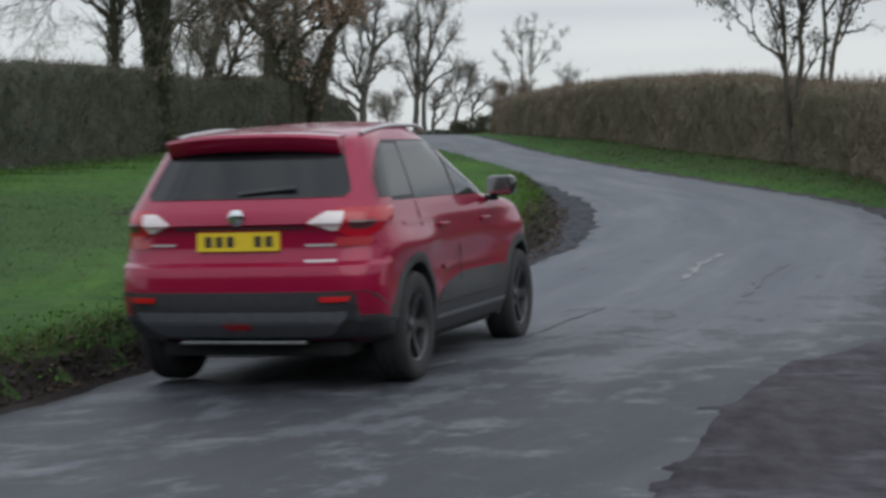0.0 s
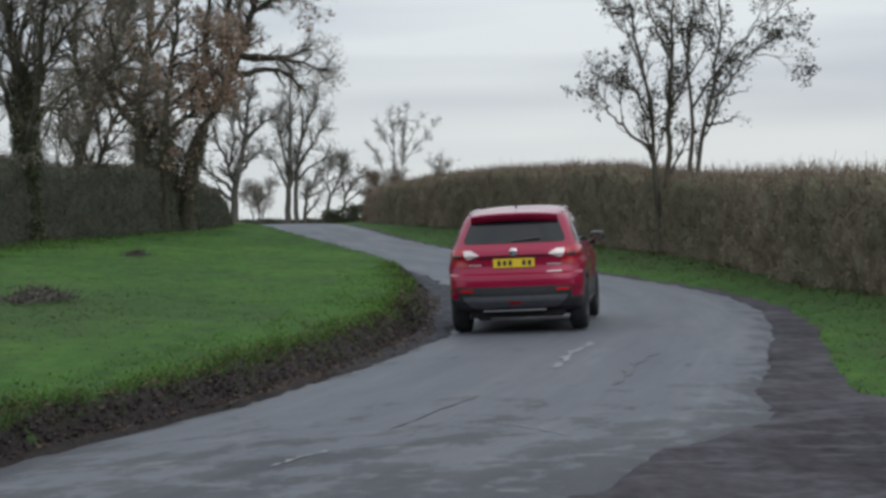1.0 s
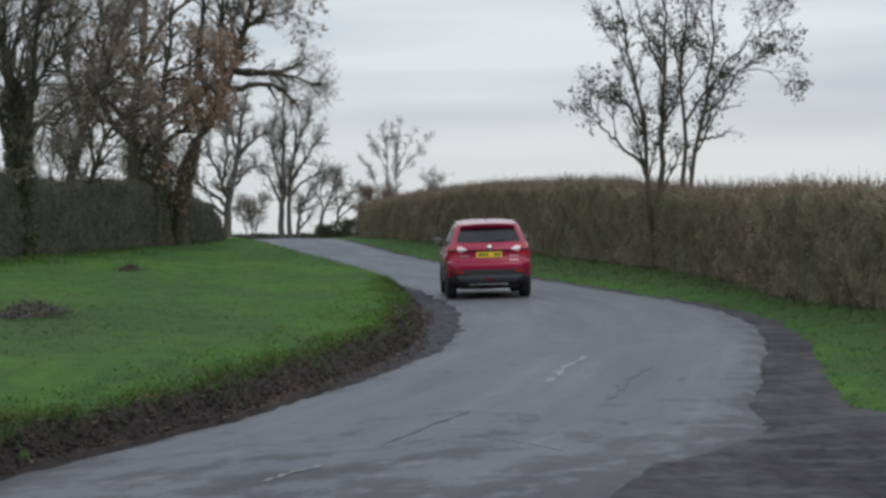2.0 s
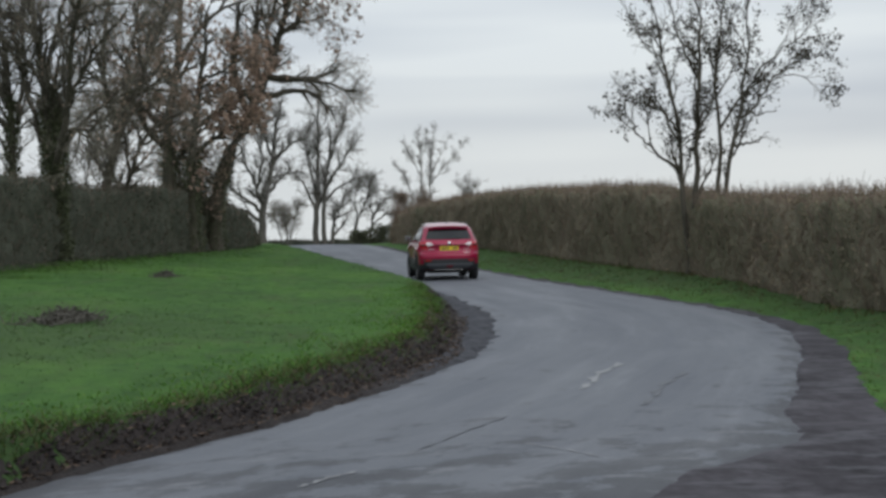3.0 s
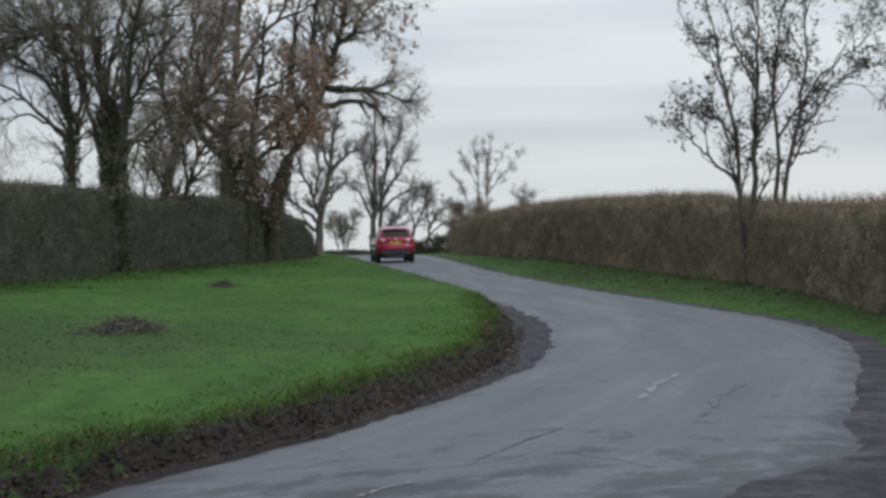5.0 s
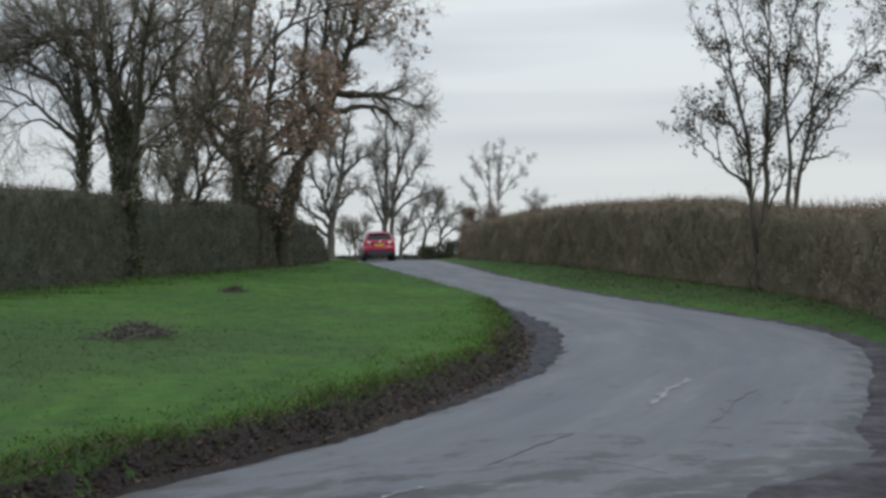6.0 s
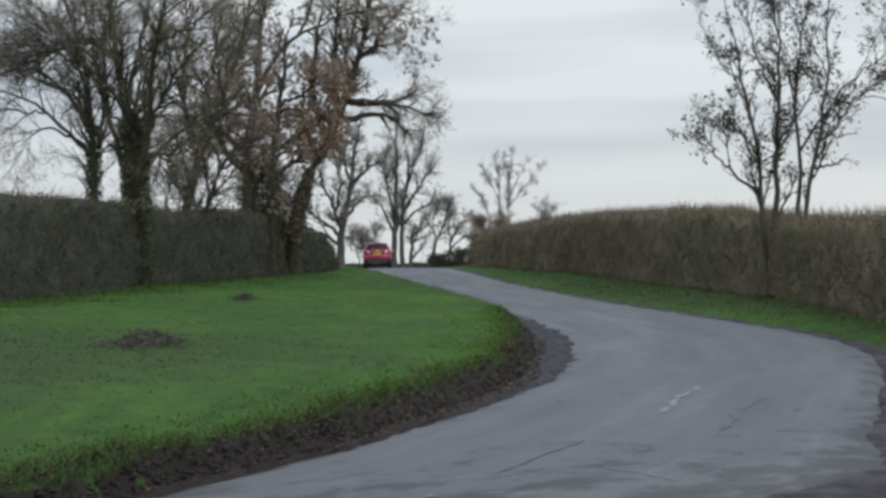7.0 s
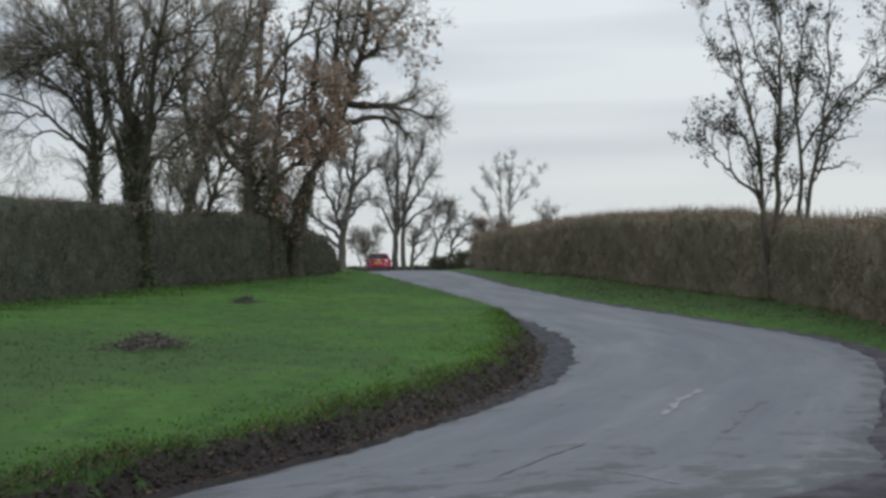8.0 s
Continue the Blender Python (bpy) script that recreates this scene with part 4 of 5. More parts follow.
# ---- hedges ----
def hedge(name, label, path, tops, width, leaf_mat, leaf, n_leaf, n_twig, n_shoot, seed, twig_len, core, base=-0.5):
    """A clipped hedge along a bent path; tops: its upper edge's height above the datum at each path point."""
    rng = np.random.default_rng(seed)
    path = np.asarray(path, float)
    d = np.concatenate([[0], np.cumsum(np.hypot(*np.diff(path, axis=0).T))])
    s = np.arange(0, d[-1], 0.25)

    def smooth1(v):
        v = np.interp(s, d, v)
        k = np.hanning(27)[1:-1]
        return np.convolve(np.pad(v, 12, mode="edge"), k / k.sum(), "valid")

    px, py, top = smooth1(path[:, 0]), smooth1(path[:, 1]), smooth1(np.asarray(tops, float))
    gxp, gyp = np.gradient(px), np.gradient(py)
    ln = np.hypot(gxp, gyp)
    nx, ny = gyp / ln, -gxp / ln
    foot = land(px, py) + base
    # cross-section: u runs up one face, over the top and down the other
    u = np.linspace(0, 1, 30)
    out = np.interp(u, [0, 0.1, 0.38, 0.44, 0.5, 0.56, 0.62, 0.9, 1], [0.54, 0.52, 0.46, 0.36, 0, -0.36, -0.46, -0.52, -0.54]) * width
    hgt = np.interp(u, [0, 0.38, 0.44, 0.5, 0.56, 0.62, 1], [0, 0.93, 0.985, 1.0, 0.985, 0.93, 0])
    S, U = np.meshgrid(s, u, indexing="ij")
    rough = 0.09 * fuzz(S, U * 9, 1.1, seed) + 0.07 * fuzz(S, U * 12, 3.1, seed + 1) + 0.05 * rng.normal(size=S.shape)
    o = out[None, :] * (1 + 0.10 * fuzz(S, S * 0, 0.6, seed + 2)) + rough * np.sign(out)[None, :]
    H = (top - foot)[:, None] * hgt[None, :]
    V = np.stack([px[:, None] + nx[:, None] * o, py[:, None] + ny[:, None] * o, foot[:, None] + H + (rough * 0.7 + 0.05 * fuzz(S, U, 2.3, 3.0)) * (hgt > 0.9)[None, :]], -1)
    root = new(name)
    root.location = (float(px[len(px) // 2]), float(py[len(py) // 2]), float(foot[len(foot) // 2]))
    tagged(root, label, "hedge")
    off = np.array(root.location)
    V = V - off
    V[:, 0] = V[:, 1] * 0.75 + V[0].mean(0) * 0.25
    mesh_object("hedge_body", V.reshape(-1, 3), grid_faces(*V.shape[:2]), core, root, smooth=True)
    # leaves and twigs over the face and top
    def spots(n, lo=0.0, hi=1.0):
        i, t = rng.integers(0, len(s) - 1, n), rng.random(n)
        uu = (lo + (hi - lo) * rng.random(n)) * 29
        j = np.minimum(uu.astype(int), 28)
        w = (uu - j)[:, None]
        p = (V[i, j] * (1 - w) + V[i, j + 1] * w) * (1 - t[:, None]) + (V[i + 1, j] * (1 - w) + V[i + 1, j + 1] * w) * t[:, None]
        nrm = np.stack([nx[i] * np.sign(out[j] + 1e-6), ny[i] * np.sign(out[j] + 1e-6), np.where(np.abs(uu / 29 - 0.5) < 0.1, 1.2, 0.15)], 1)
        return p, nrm, uu / 29
    p, nrm, _ = spots(n_leaf)
    p = p + nrm * (rng.random((n_leaf, 1)) ** 2 * 0.14 - 0.02) + rng.normal(size=p.shape) * 0.03
    v, f = leaf_quads(rng, p, leaf, 0.3)
    tagged(mesh_object("foliage", v, f, leaf_mat, root), kind="stuff")
    p, nrm, _ = spots(n_twig)
    dirs = nrm * 0.35 + rng.normal(size=p.shape) * np.array([0.35, 0.35, 0.3]) + np.array([0, 0, 0.9])
    dirs /= np.linalg.norm(dirs, axis=1, keepdims=True)
    tl = twig_len * rng.uniform(0.4, 1.2, (n_twig, 1))
    lines = np.stack([p - dirs * tl * 0.5, p + rng.normal(size=p.shape) * 0.02, p + dirs * tl * 0.5 + rng.normal(size=p.shape) * 0.03], 1)
    q, nrm, uu = spots(n_shoot, 0.40, 0.60)
    dirs = rng.normal(size=q.shape) * 0.25 + np.array([0, 0, 1.0])
    tl = 0.30 * rng.random((n_shoot, 1)) ** 1.6 + 0.06
    shoots = np.stack([q - dirs * 0.05, q + dirs * tl * 0.5 + rng.normal(size=q.shape) * 0.015, q + dirs * tl], 1)
    lines = np.concatenate([lines, shoots])
    v, f = tubes(lines, np.full(lines.shape[:2], 0.0055) * np.linspace(1.2, 0.6, 3)[None, :], 3)
    tagged(mesh_object("twig_growth", v, f, TWIG, root), kind="stuff")
    return root


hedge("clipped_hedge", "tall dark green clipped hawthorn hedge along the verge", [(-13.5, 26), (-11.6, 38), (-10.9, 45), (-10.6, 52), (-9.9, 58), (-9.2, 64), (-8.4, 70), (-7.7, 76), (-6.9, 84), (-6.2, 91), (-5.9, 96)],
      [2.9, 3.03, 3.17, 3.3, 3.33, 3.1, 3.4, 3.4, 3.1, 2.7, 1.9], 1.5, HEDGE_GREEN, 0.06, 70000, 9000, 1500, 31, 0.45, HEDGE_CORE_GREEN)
hedge("beech_hedge", "tall brown twiggy winter hedge behind the verge", [(10.2, 20), (9.6, 26), (9.3, 30), (9.2, 34), (9.3, 38), (9.5, 43), (9.3, 50), (8.6, 57), (7.8, 65), (6.5, 77), (5.1, 86), (4.0, 94), (3.2, 101), (2.6, 106), (2.2, 108.5)],
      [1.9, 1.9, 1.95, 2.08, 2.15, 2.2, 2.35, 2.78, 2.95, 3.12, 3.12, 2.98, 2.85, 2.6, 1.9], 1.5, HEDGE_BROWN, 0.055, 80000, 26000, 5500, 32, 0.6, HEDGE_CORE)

hedge("far_hedge", "low dark field hedge beyond the crest", [(-16, 138), (-6, 140), (4, 141), (14, 139)], [1.2, 1.15, 1.12, 1.35], 1.2, HEDGE_GREEN, 0.10, 3000, 800, 500, 34, 0.4, HEDGE_CORE_GREEN)
# out of view behind the camera: added so the car's paint reflects dark
hedge("unseen_reflected_hedge", "unseen tall hedge behind the camera, added to darken the car's reflections", [(-30, 4), (-22, -5), (-8, -8), (8, -8), (17, -3), (17, 6), (14, 14)],
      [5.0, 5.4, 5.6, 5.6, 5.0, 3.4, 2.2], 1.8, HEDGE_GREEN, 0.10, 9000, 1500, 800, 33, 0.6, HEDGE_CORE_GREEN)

# ---- grass, litter and the heap of cuttings ----
def blades(name, n, box, keep, mat, tall, seed, label, lean=0.5):
    rng = np.random.default_rng(seed)
    x0, x1, y0, y1 = box
    # nearer ground bears more of the drawn blades
    y = y0 + (y1 - y0) * rng.random(n) ** 1.7
    x = x0 + (x1 - x0) * rng.random(n)
    ok = keep(x, y)
    x, y = x[ok], y[ok]
    m = len(x)
    p = np.stack([x, y, land(x, y) - 0.01], 1)
    h = tall * rng.uniform(0.35, 1.1, (m, 1)) * (0.7 + 0.6 * fuzz(x, y, 0.8, 3.0)[:, None] ** 2 + 1.3 * rank_growth(x, y)[:, None])
    a = rng.random(m) * 2 * np.pi
    side = np.stack([np.cos(a), np.sin(a), np.zeros(m)], 1) * 0.0035 * (1 + y[:, None] / 22)
    tip = np.stack([np.zeros(m), np.zeros(m), np.ones(m)], 1) + rng.normal(size=(m, 3)) * lean * np.array([1, 1, 0.1])
    v = np.stack([p - side, p + side, p + tip * h], 1).reshape(-1, 3)
    ob = mesh_object(name, v, np.arange(3 * m).reshape(m, 3), mat, smooth=True)
    mark_rank(ob, np.repeat(x, 3), np.repeat(y, 3))
    return tagged(ob, label, "grass", kind="stuff")


def left_verge(x, y):
    return (left_edge(y) - x > bank_width(y) + 0.1 + 0.12 * fuzz(x, y, 2.0, 1.0)) & (x > -0.245 * y - 1) 


def right_verge(x, y):
    r = right_edge(y)
    return (x - r > lay_by_width(y) + 0.05 + 0.1 * fuzz(x, y, 2.0, 1.0)) & (x < 0.30 * y + 1.5)


def lip(x, y):
    d = left_edge(y) - x
    return (d > foot_width(y) + (0.25 + 0.75 * (fuzz(x, y, 1.4, 9.0) > -0.25) * np.random.default_rng(8).random(len(x))) * (bank_width(y) - foot_width(y)) * (1 - 0.75 * ease(21, 27, y))) & (d < bank_width(y) + 0.6 * np.random.default_rng(5).random(len(x)) ** 2) & (x > -0.245 * y - 1)


blades("verge_grass", 190000, (-16, 3, 9, 100), left_verge, BLADE, 0.032, 41, "short bright green grass on the wide verge", 1.3)
blades("hedge_bottom_grass", 60000, (1, 12, 14, 90), right_verge, BLADE, 0.045, 42, "short green grass strip below the hedge", 1.7)
blades("dry_verge_grass", 40000, (1, 12, 14, 70), right_verge, DRY, 0.05, 49, "dry straw among the grass below the hedge", 1.7)
blades("lip_grass", 90000, (-6, 3, 9, 45), lip, DRY, 0.085, 43, "ragged dry grass hanging over the earth bank", 0.9)
blades("lip_green_grass", 210000, (-6, 3, 9, 46), lip, BLADE, 0.075, 53, "long green grass drooping over the earth bank", 1.0)
blades("rank_hedge_grass", 120000, (-14, -4, 22, 96), lambda x, y: (x - np.interp(y, HEDGE_FOOT_Y, HEDGE_FOOT_X) < 4) & (x - np.interp(y, HEDGE_FOOT_Y, HEDGE_FOOT_X) > -0.4) & (rank_growth(x, y) > 0.62 * np.random.default_rng(9).random(len(x))), BLADE, 0.075, 54, "rank unmown grass below the clipped hedge", 0.7)


def scatter(name, n, box, keep, size, mat, seed, label, category, height):
    rng = np.random.default_rng(seed)
    x0, x1, y0, y1 = box
    y = y0 + (y1 - y0) * rng.random(n) ** 1.5
    x = x0 + (x1 - x0) * rng.random(n)
    ok = keep(x, y)
    x, y = x[ok], y[ok]
    v, f = leaf_quads(rng, np.stack([x, y, height(x, y) + 0.02], 1), size, 0.0)
    v[:, 2] = np.maximum(v[:, 2] * 0.4 + 0.6 * np.repeat(height(x, y) + 0.02, 4), np.repeat(height(x, y) + 0.012, 4))
    return tagged(mesh_object(name, v, f, mat), label, category, kind="stuff")


scatter("leaf_litter", 130000, (-6, 3, 9, 34), lambda x, y: (left_edge(y) - x > 0.0 + 0.4 * ease(22, 29, y)) & (left_edge(y) - x < bank_width(y) + 0.1), 0.045, LITTER, 44, "brown fallen leaves gathered under the earth bank", "leaves", earth_height)


def clods(name, n, seed, label):
    """Crumbled lumps of earth and stones, lying on the cut face and at its foot."""
    rng = np.random.default_rng(seed)
    y = 9 + 35 * rng.random(n) ** 1.4
    x = left_edge(y) - foot_width(y) - (bank_width(y) - foot_width(y)) * (0.95 * rng.random(n) - 0.1)
    c = np.stack([x, y, earth_height(x, y) + 0.004], 1)
    s = 0.010 + 0.035 * rng.random(n) ** 3
    oct_v = np.array([[1, 0, 0], [0, 1, 0], [-1, 0, 0], [0, -1, 0], [0, 0, 0.8], [0, 0, -0.6]])
    oct_f = np.array([[0, 1, 4], [1, 2, 4], [2, 3, 4], [3, 0, 4], [1, 0, 5], [2, 1, 5], [3, 2, 5], [0, 3, 5]])
    v = c[:, None, :] + s[:, None, None] * (oct_v[None] * rng.uniform(0.6, 1.4, (n, 6, 3)) + rng.normal(size=(n, 6, 3)) * 0.15)
    f = (np.arange(n)[:, None, None] * 6 + oct_f[None]).reshape(-1, 3)
    return tagged(mesh_object(name, v.reshape(-1, 3), f, EARTH), label, "earth", kind="stuff")


clods("earth_clods", 2600, 56, "crumbled dark clods lying on the cut bank")


def clumps(name, n, per, box, keep, size, mat, seed, label):
    """Low leafy weeds in clumps."""
    rng = np.random.default_rng(seed)
    x0, x1, y0, y1 = box
    x, y = x0 + (x1 - x0) * rng.random(n), y0 + (y1 - y0) * rng.random(n) ** 1.4
    ok = keep(x, y)
    x, y = np.repeat(x[ok], per), np.repeat(y[ok], per)
    x, y = x + rng.normal(size=len(x)) * 0.10, y + rng.normal(size=len(x)) * 0.10
    p = np.stack([x, y, land(x, y, False) + 0.01 + 0.06 * rng.random(len(x))], 1)
    v, f = leaf_quads(rng, p, size, -0.5)
    return tagged(mesh_object(name, v, f, mat), label, "weeds", kind="stuff")


def near_lip(x, y):
    d = left_edge(y) - x - bank_width(y)
    return (d > 0) & (d < 1.6 * np.random.default_rng(6).random(len(x)) ** 2) & (x > -0.245 * y - 1)


clumps("verge_weeds", 9000, 14, (-8, 3, 9, 42), near_lip, 0.028, WEED, 46, "dark green weeds along the lip of the bank")
clumps("hedge_foot_weeds", 2200, 18, (-13, -5, 28, 95), lambda x, y: np.abs(x - np.interp(y, [26, 45, 58, 70, 84, 96], [-12.4, -9.9, -8.9, -7.4, -5.9, -4.9])) < 0.7, 0.06, HEDGE_GREEN, 47, "rank dark weeds at the foot of the hedge")
clumps("hedge_foot_litter", 1500, 18, (1, 10, 20, 100), lambda x, y: np.abs(x - np.interp(y, [20, 30, 38, 50, 65, 86, 101], [9.2, 8.4, 8.4, 8.4, 6.9, 4.2, 2.4])) < 0.45, 0.05, DRY, 48, "dry tangled weeds at the foot of the hedge")
scatter("verge_leaves", 9000, (-8, 3, 10, 34), lambda x, y: left_verge(x, y) & (np.random.default_rng(12).random(len(x)) < 0.08 + 0.8 * np.exp(-(left_edge(y) - x - bank_width(y)) / 0.35)), 0.04, LITTER, 45, "scattered dead leaves lying in the grass", "leaves", land)


def cuttings(name, x, y, sx, sy, h, n, seed, label):
    rng = np.random.default_rng(seed)
    r, a = np.abs(rng.normal(size=n)) * 0.5, rng.random(n) * 2 * np.pi
    px, py = r * np.cos(a) * sx, r * np.sin(a) * sy
    lump = 0.55 + 0.45 * np.sin(px * 5.1 + seed) * np.cos(py * 3.7)
    pz = rng.random(n) * h * np.exp(-1.5 * r ** 2) * lump + 0.02
    c = np.stack([px, py, pz], 1)
    d = rng.normal(size=(n, 3)) * np.array([1, 1, 0.45])
    d /= np.linalg.norm(d, axis=1, keepdims=True)
    ln = rng.uniform(0.12, 0.4, (n, 1))
    lines = np.stack([c - d * ln / 2, c + rng.normal(size=c.shape) * 0.02, c + d * ln / 2], 1)
    lines[..., 2] = np.maximum(lines[..., 2], 0.01)
    v, f = tubes(lines, np.full((n, 3), 0.006) * rng.uniform(0.6, 1.6, (n, 1)), 3)
    root = new(name)
    root.location = (x, y, float(land(x, y)))
    tagged(root, label, "brush pile")
    tagged(mesh_object("twig_growth", v, f, BARK_MID, root), kind="stuff")
    pts = c[: n // 2] + rng.normal(size=(n // 2, 3)) * 0.04
    pts[:, 2] = np.maximum(pts[:, 2], 0.02)
    v, f = leaf_quads(rng, pts, 0.045)
    v[:, 2] = np.maximum(v[:, 2], 0.005)
    tagged(mesh_object("foliage", v, f, DARK_LEAF, root), kind="stuff")


cuttings("brush_pile", -4.12, 26.5, 0.5, 1.3, 0.15, 520, 51, "heap of brown hedge cuttings lying on the grass")
cuttings("brush_pile", -4.75, 46.0, 0.28, 0.5, 0.08, 180, 52, "small dark heap of cuttings on the grass")


# ---- the car: origin on the ground under the rear axle, x ahead, y to its left ----
def paint_material():
    m, nt, b = material("red_metallic_paint", 0.34, 0.22)
    flake = noise_node(nt, 900, 2.0)
    dirt = noise_node(nt, 3.0, 5.0, 0.6)
    col = ramp(nt, flake, [(0.3, (0.235, 0.0012, 0.030)), (0.7, (0.35, 0.0025, 0.049))])
    col = mix(nt, ramp(nt, dirt, [(0.5, (0, 0, 0)), (0.8, (0.18, 0.18, 0.18))]), col, (0.27, 0.012, 0.026))
    nt.links.new(col, b.inputs["Base Color"])
    b.inputs["Coat Weight"].default_value, b.inputs["Coat Roughness"].default_value = 0.75, 0.04
    b.inputs["Specular IOR Level"].default_value = 0.25
    return m


PAINT = paint_material()
CLAD = plain("black_plastic_cladding", (0.036, 0.037, 0.04), 0.6, wear=0.2)
SKID = plain("grey_skid_plate", (0.13, 0.135, 0.15), 0.5, 0.2, wear=0.12)
TYRE = plain("tyre_rubber", (0.024, 0.024, 0.026), 0.85, wear=0.25)
ALLOY = plain("dark_alloy", (0.10, 0.10, 0.105), 0.35, 0.8)
SILVER = plain("brushed_silver", (0.5, 0.49, 0.5), 0.35, 0.7)
CHROME = plain("chrome", (0.75, 0.75, 0.76), 0.12, 1.0)
GLASS_DARK, nt, b = material("tinted_glass", 0.04)
nt.links.new(ramp(nt, noise_node(nt, 2.0), [(0.3, (0.012, 0.013, 0.015)), (0.7, (0.02, 0.021, 0.024))]), b.inputs["Base Color"])
b.inputs["IOR"].default_value, b.inputs["Coat Weight"].default_value = 1.42, 0.0
LAMP_RED = plain("red_lamp_lens", (0.42, 0.006, 0.02), 0.15, coat=0.5)
LAMP_CLEAR = plain("clear_lamp_lens", (0.74, 0.66, 0.66), 0.2, 0.1, coat=1.0)
# sky reflected on the curved tail, painted as a pink colour
PINK_GLINT = plain("pink_sky_glint", (0.42, 0.04, 0.05), 0.2, coat=0.5)
SMOKED = plain("smoked_lens", (0.10, 0.028, 0.034), 0.2, coat=0.6)
BADGE = plain("pale_badge_metal", (0.6, 0.55, 0.56), 0.3, 0.4)
REFLECTOR = plain("red_reflector", (0.6, 0.008, 0.014), 0.25, coat=0.6)
PLATE = plain("yellow_plate", (0.72, 0.52, 0.02), 0.45)
INK = plain("black_plate_ink", (0.02, 0.02, 0.02), 0.5)
UNDER = plain("underbody", (0.012, 0.012, 0.012), 0.9)
EXHAUST = plain("exhaust_steel", (0.35, 0.35, 0.36), 0.35, 0.9, wear=0.2)

SEC_Z = [0.24, 0.32, 0.42, 0.52, 0.60, 0.70, 0.755, 0.775, 0.85, 0.96, 0.985, 1.00, 1.05, 1.09, 1.15, 1.25, 1.35, 1.44, 1.50, 1.535, 1.565, 1.59, 1.605]
SEC_REAR = [-0.36, -0.66, -0.79, -0.825, -0.835, -0.83, -0.815, -0.765, -0.74, -0.735, -0.745, -0.765, -0.75, -0.725, -0.68, -0.615, -0.55, -0.49, -0.44, -0.30, 0.0, 0.35, 0.60]
SEC_FRONT = [3.05, 3.22, 3.32, 3.36, 3.36, 3.34, 3.32, 3.31, 3.27, 3.18, 3.15, 3.12, 2.90, 2.36, 2.22, 1.98, 1.76, 1.56, 1.42, 1.33, 1.24, 1.16, 1.05]
SEC_HALF = [0.78, 0.822, 0.845, 0.855, 0.858, 0.853, 0.85, 0.85, 0.85, 0.842, 0.84, 0.838, 0.828, 0.818, 0.80, 0.762, 0.722, 0.685, 0.65, 0.622, 0.59, 0.53, 0.42]


def swell(x, z):
    """Haunches over the wheels, and the hollow along the doors."""
    up = math.exp(-((z - 0.84) / 0.11) ** 2)
    return 0.042 * up * (math.exp(-((x + 0.02) / 0.46) ** 4) + 0.7 * math.exp(-((x - 2.5) / 0.42) ** 2)) - 0.034 * math.exp(-((x - 1.25) / 0.66) ** 4) * math.exp(-((z - 0.64) / 0.13) ** 2)


def sec(z, table):
    return float(np.interp(z, SEC_Z, table))


def rear_x(y, z):
    """Where the tail's skin stands at that height and distance from the middle."""
    w, rc = sec(z, SEC_HALF), 0.42
    t = min(abs(y) / w, 0.9995)
    return sec(z, SEC_REAR) + rc * (1 - (1 - t ** 3.0) ** (1 / 3.0))


def side_y(x, z):
    w = sec(z, SEC_HALF)
    r, f = sec(z, SEC_REAR), sec(z, SEC_FRONT)
    if x < r + 0.42:
        t = min(max((r + 0.42 - x) / 0.42, 0), 0.9995)
        return (w + swell(x, z)) * (1 - t ** 3.0) ** (1 / 3.0)
    fl = 0.95
    if x > f - fl:
        t = min(max((x - f + fl) / fl, 0), 0.9995)
        return (w + swell(x, z)) * (1 - t ** 2.6) ** (1 / 2.6)
    return w + swell(x, z)


def skin(bm, rows, place, thick, inward):
    """A curved panel: rows of (height, from, to) laid on a surface, with a returned rim."""
    nu = 13
    grid, back = [], []
    for z, a, c in rows:
        front_row, back_row = [], []
        for i in range(nu):
            q = a + (c - a) * i / (nu - 1)
            p = Vector(place(q, z))
            front_row.append(bm.verts.new(p))
            back_row.append(bm.verts.new(p + Vector(inward) * thick))
        grid.append(front_row)
        back.append(back_row)
    n = len(rows)
    for r in range(n - 1):
        for i in range(nu - 1):
            bm.faces.new((grid[r][i], grid[r][i + 1], grid[r + 1][i + 1], grid[r + 1][i]))
    for r in range(n - 1):
        for i in (0, nu - 1):
            bm.faces.new((grid[r][i], grid[r + 1][i], back[r + 1][i], back[r][i]))
    for i in range(nu - 1):
        for r in (0, n - 1):
            bm.faces.new((grid[r][i], grid[r][i + 1], back[r][i + 1], back[r][i]))


def dense(rows, n):
    """More rows between those given."""
    zs = [r[0] for r in rows]
    zz = np.linspace(zs[0], zs[-1], n)
    return [(float(z), float(np.interp(z, zs, [r[1] for r in rows])), float(np.interp(z, zs, [r[2] for r in rows]))) for z in zz]


def rear_panel(name, rows, mat, parent, proud, label="", n=10, thick=0.03):
    bm = bmesh.new()
    skin(bm, dense(rows, n), lambda y, z: (rear_x(y, z) - proud, y, z), thick, (1, 0, 0))
    return part(name, bm, mat, parent, label)


def side_panel(name, rows, mat, parent, proud, left, label="", n=10, thick=0.02):
    bm = bmesh.new()
    s = 1 if left else -1
    skin(bm, dense(rows, n), lambda x, z: (x, s * (side_y(x, z) + proud), z), thick, (0, -s, 0))
    return part(name, bm, mat, parent, label)


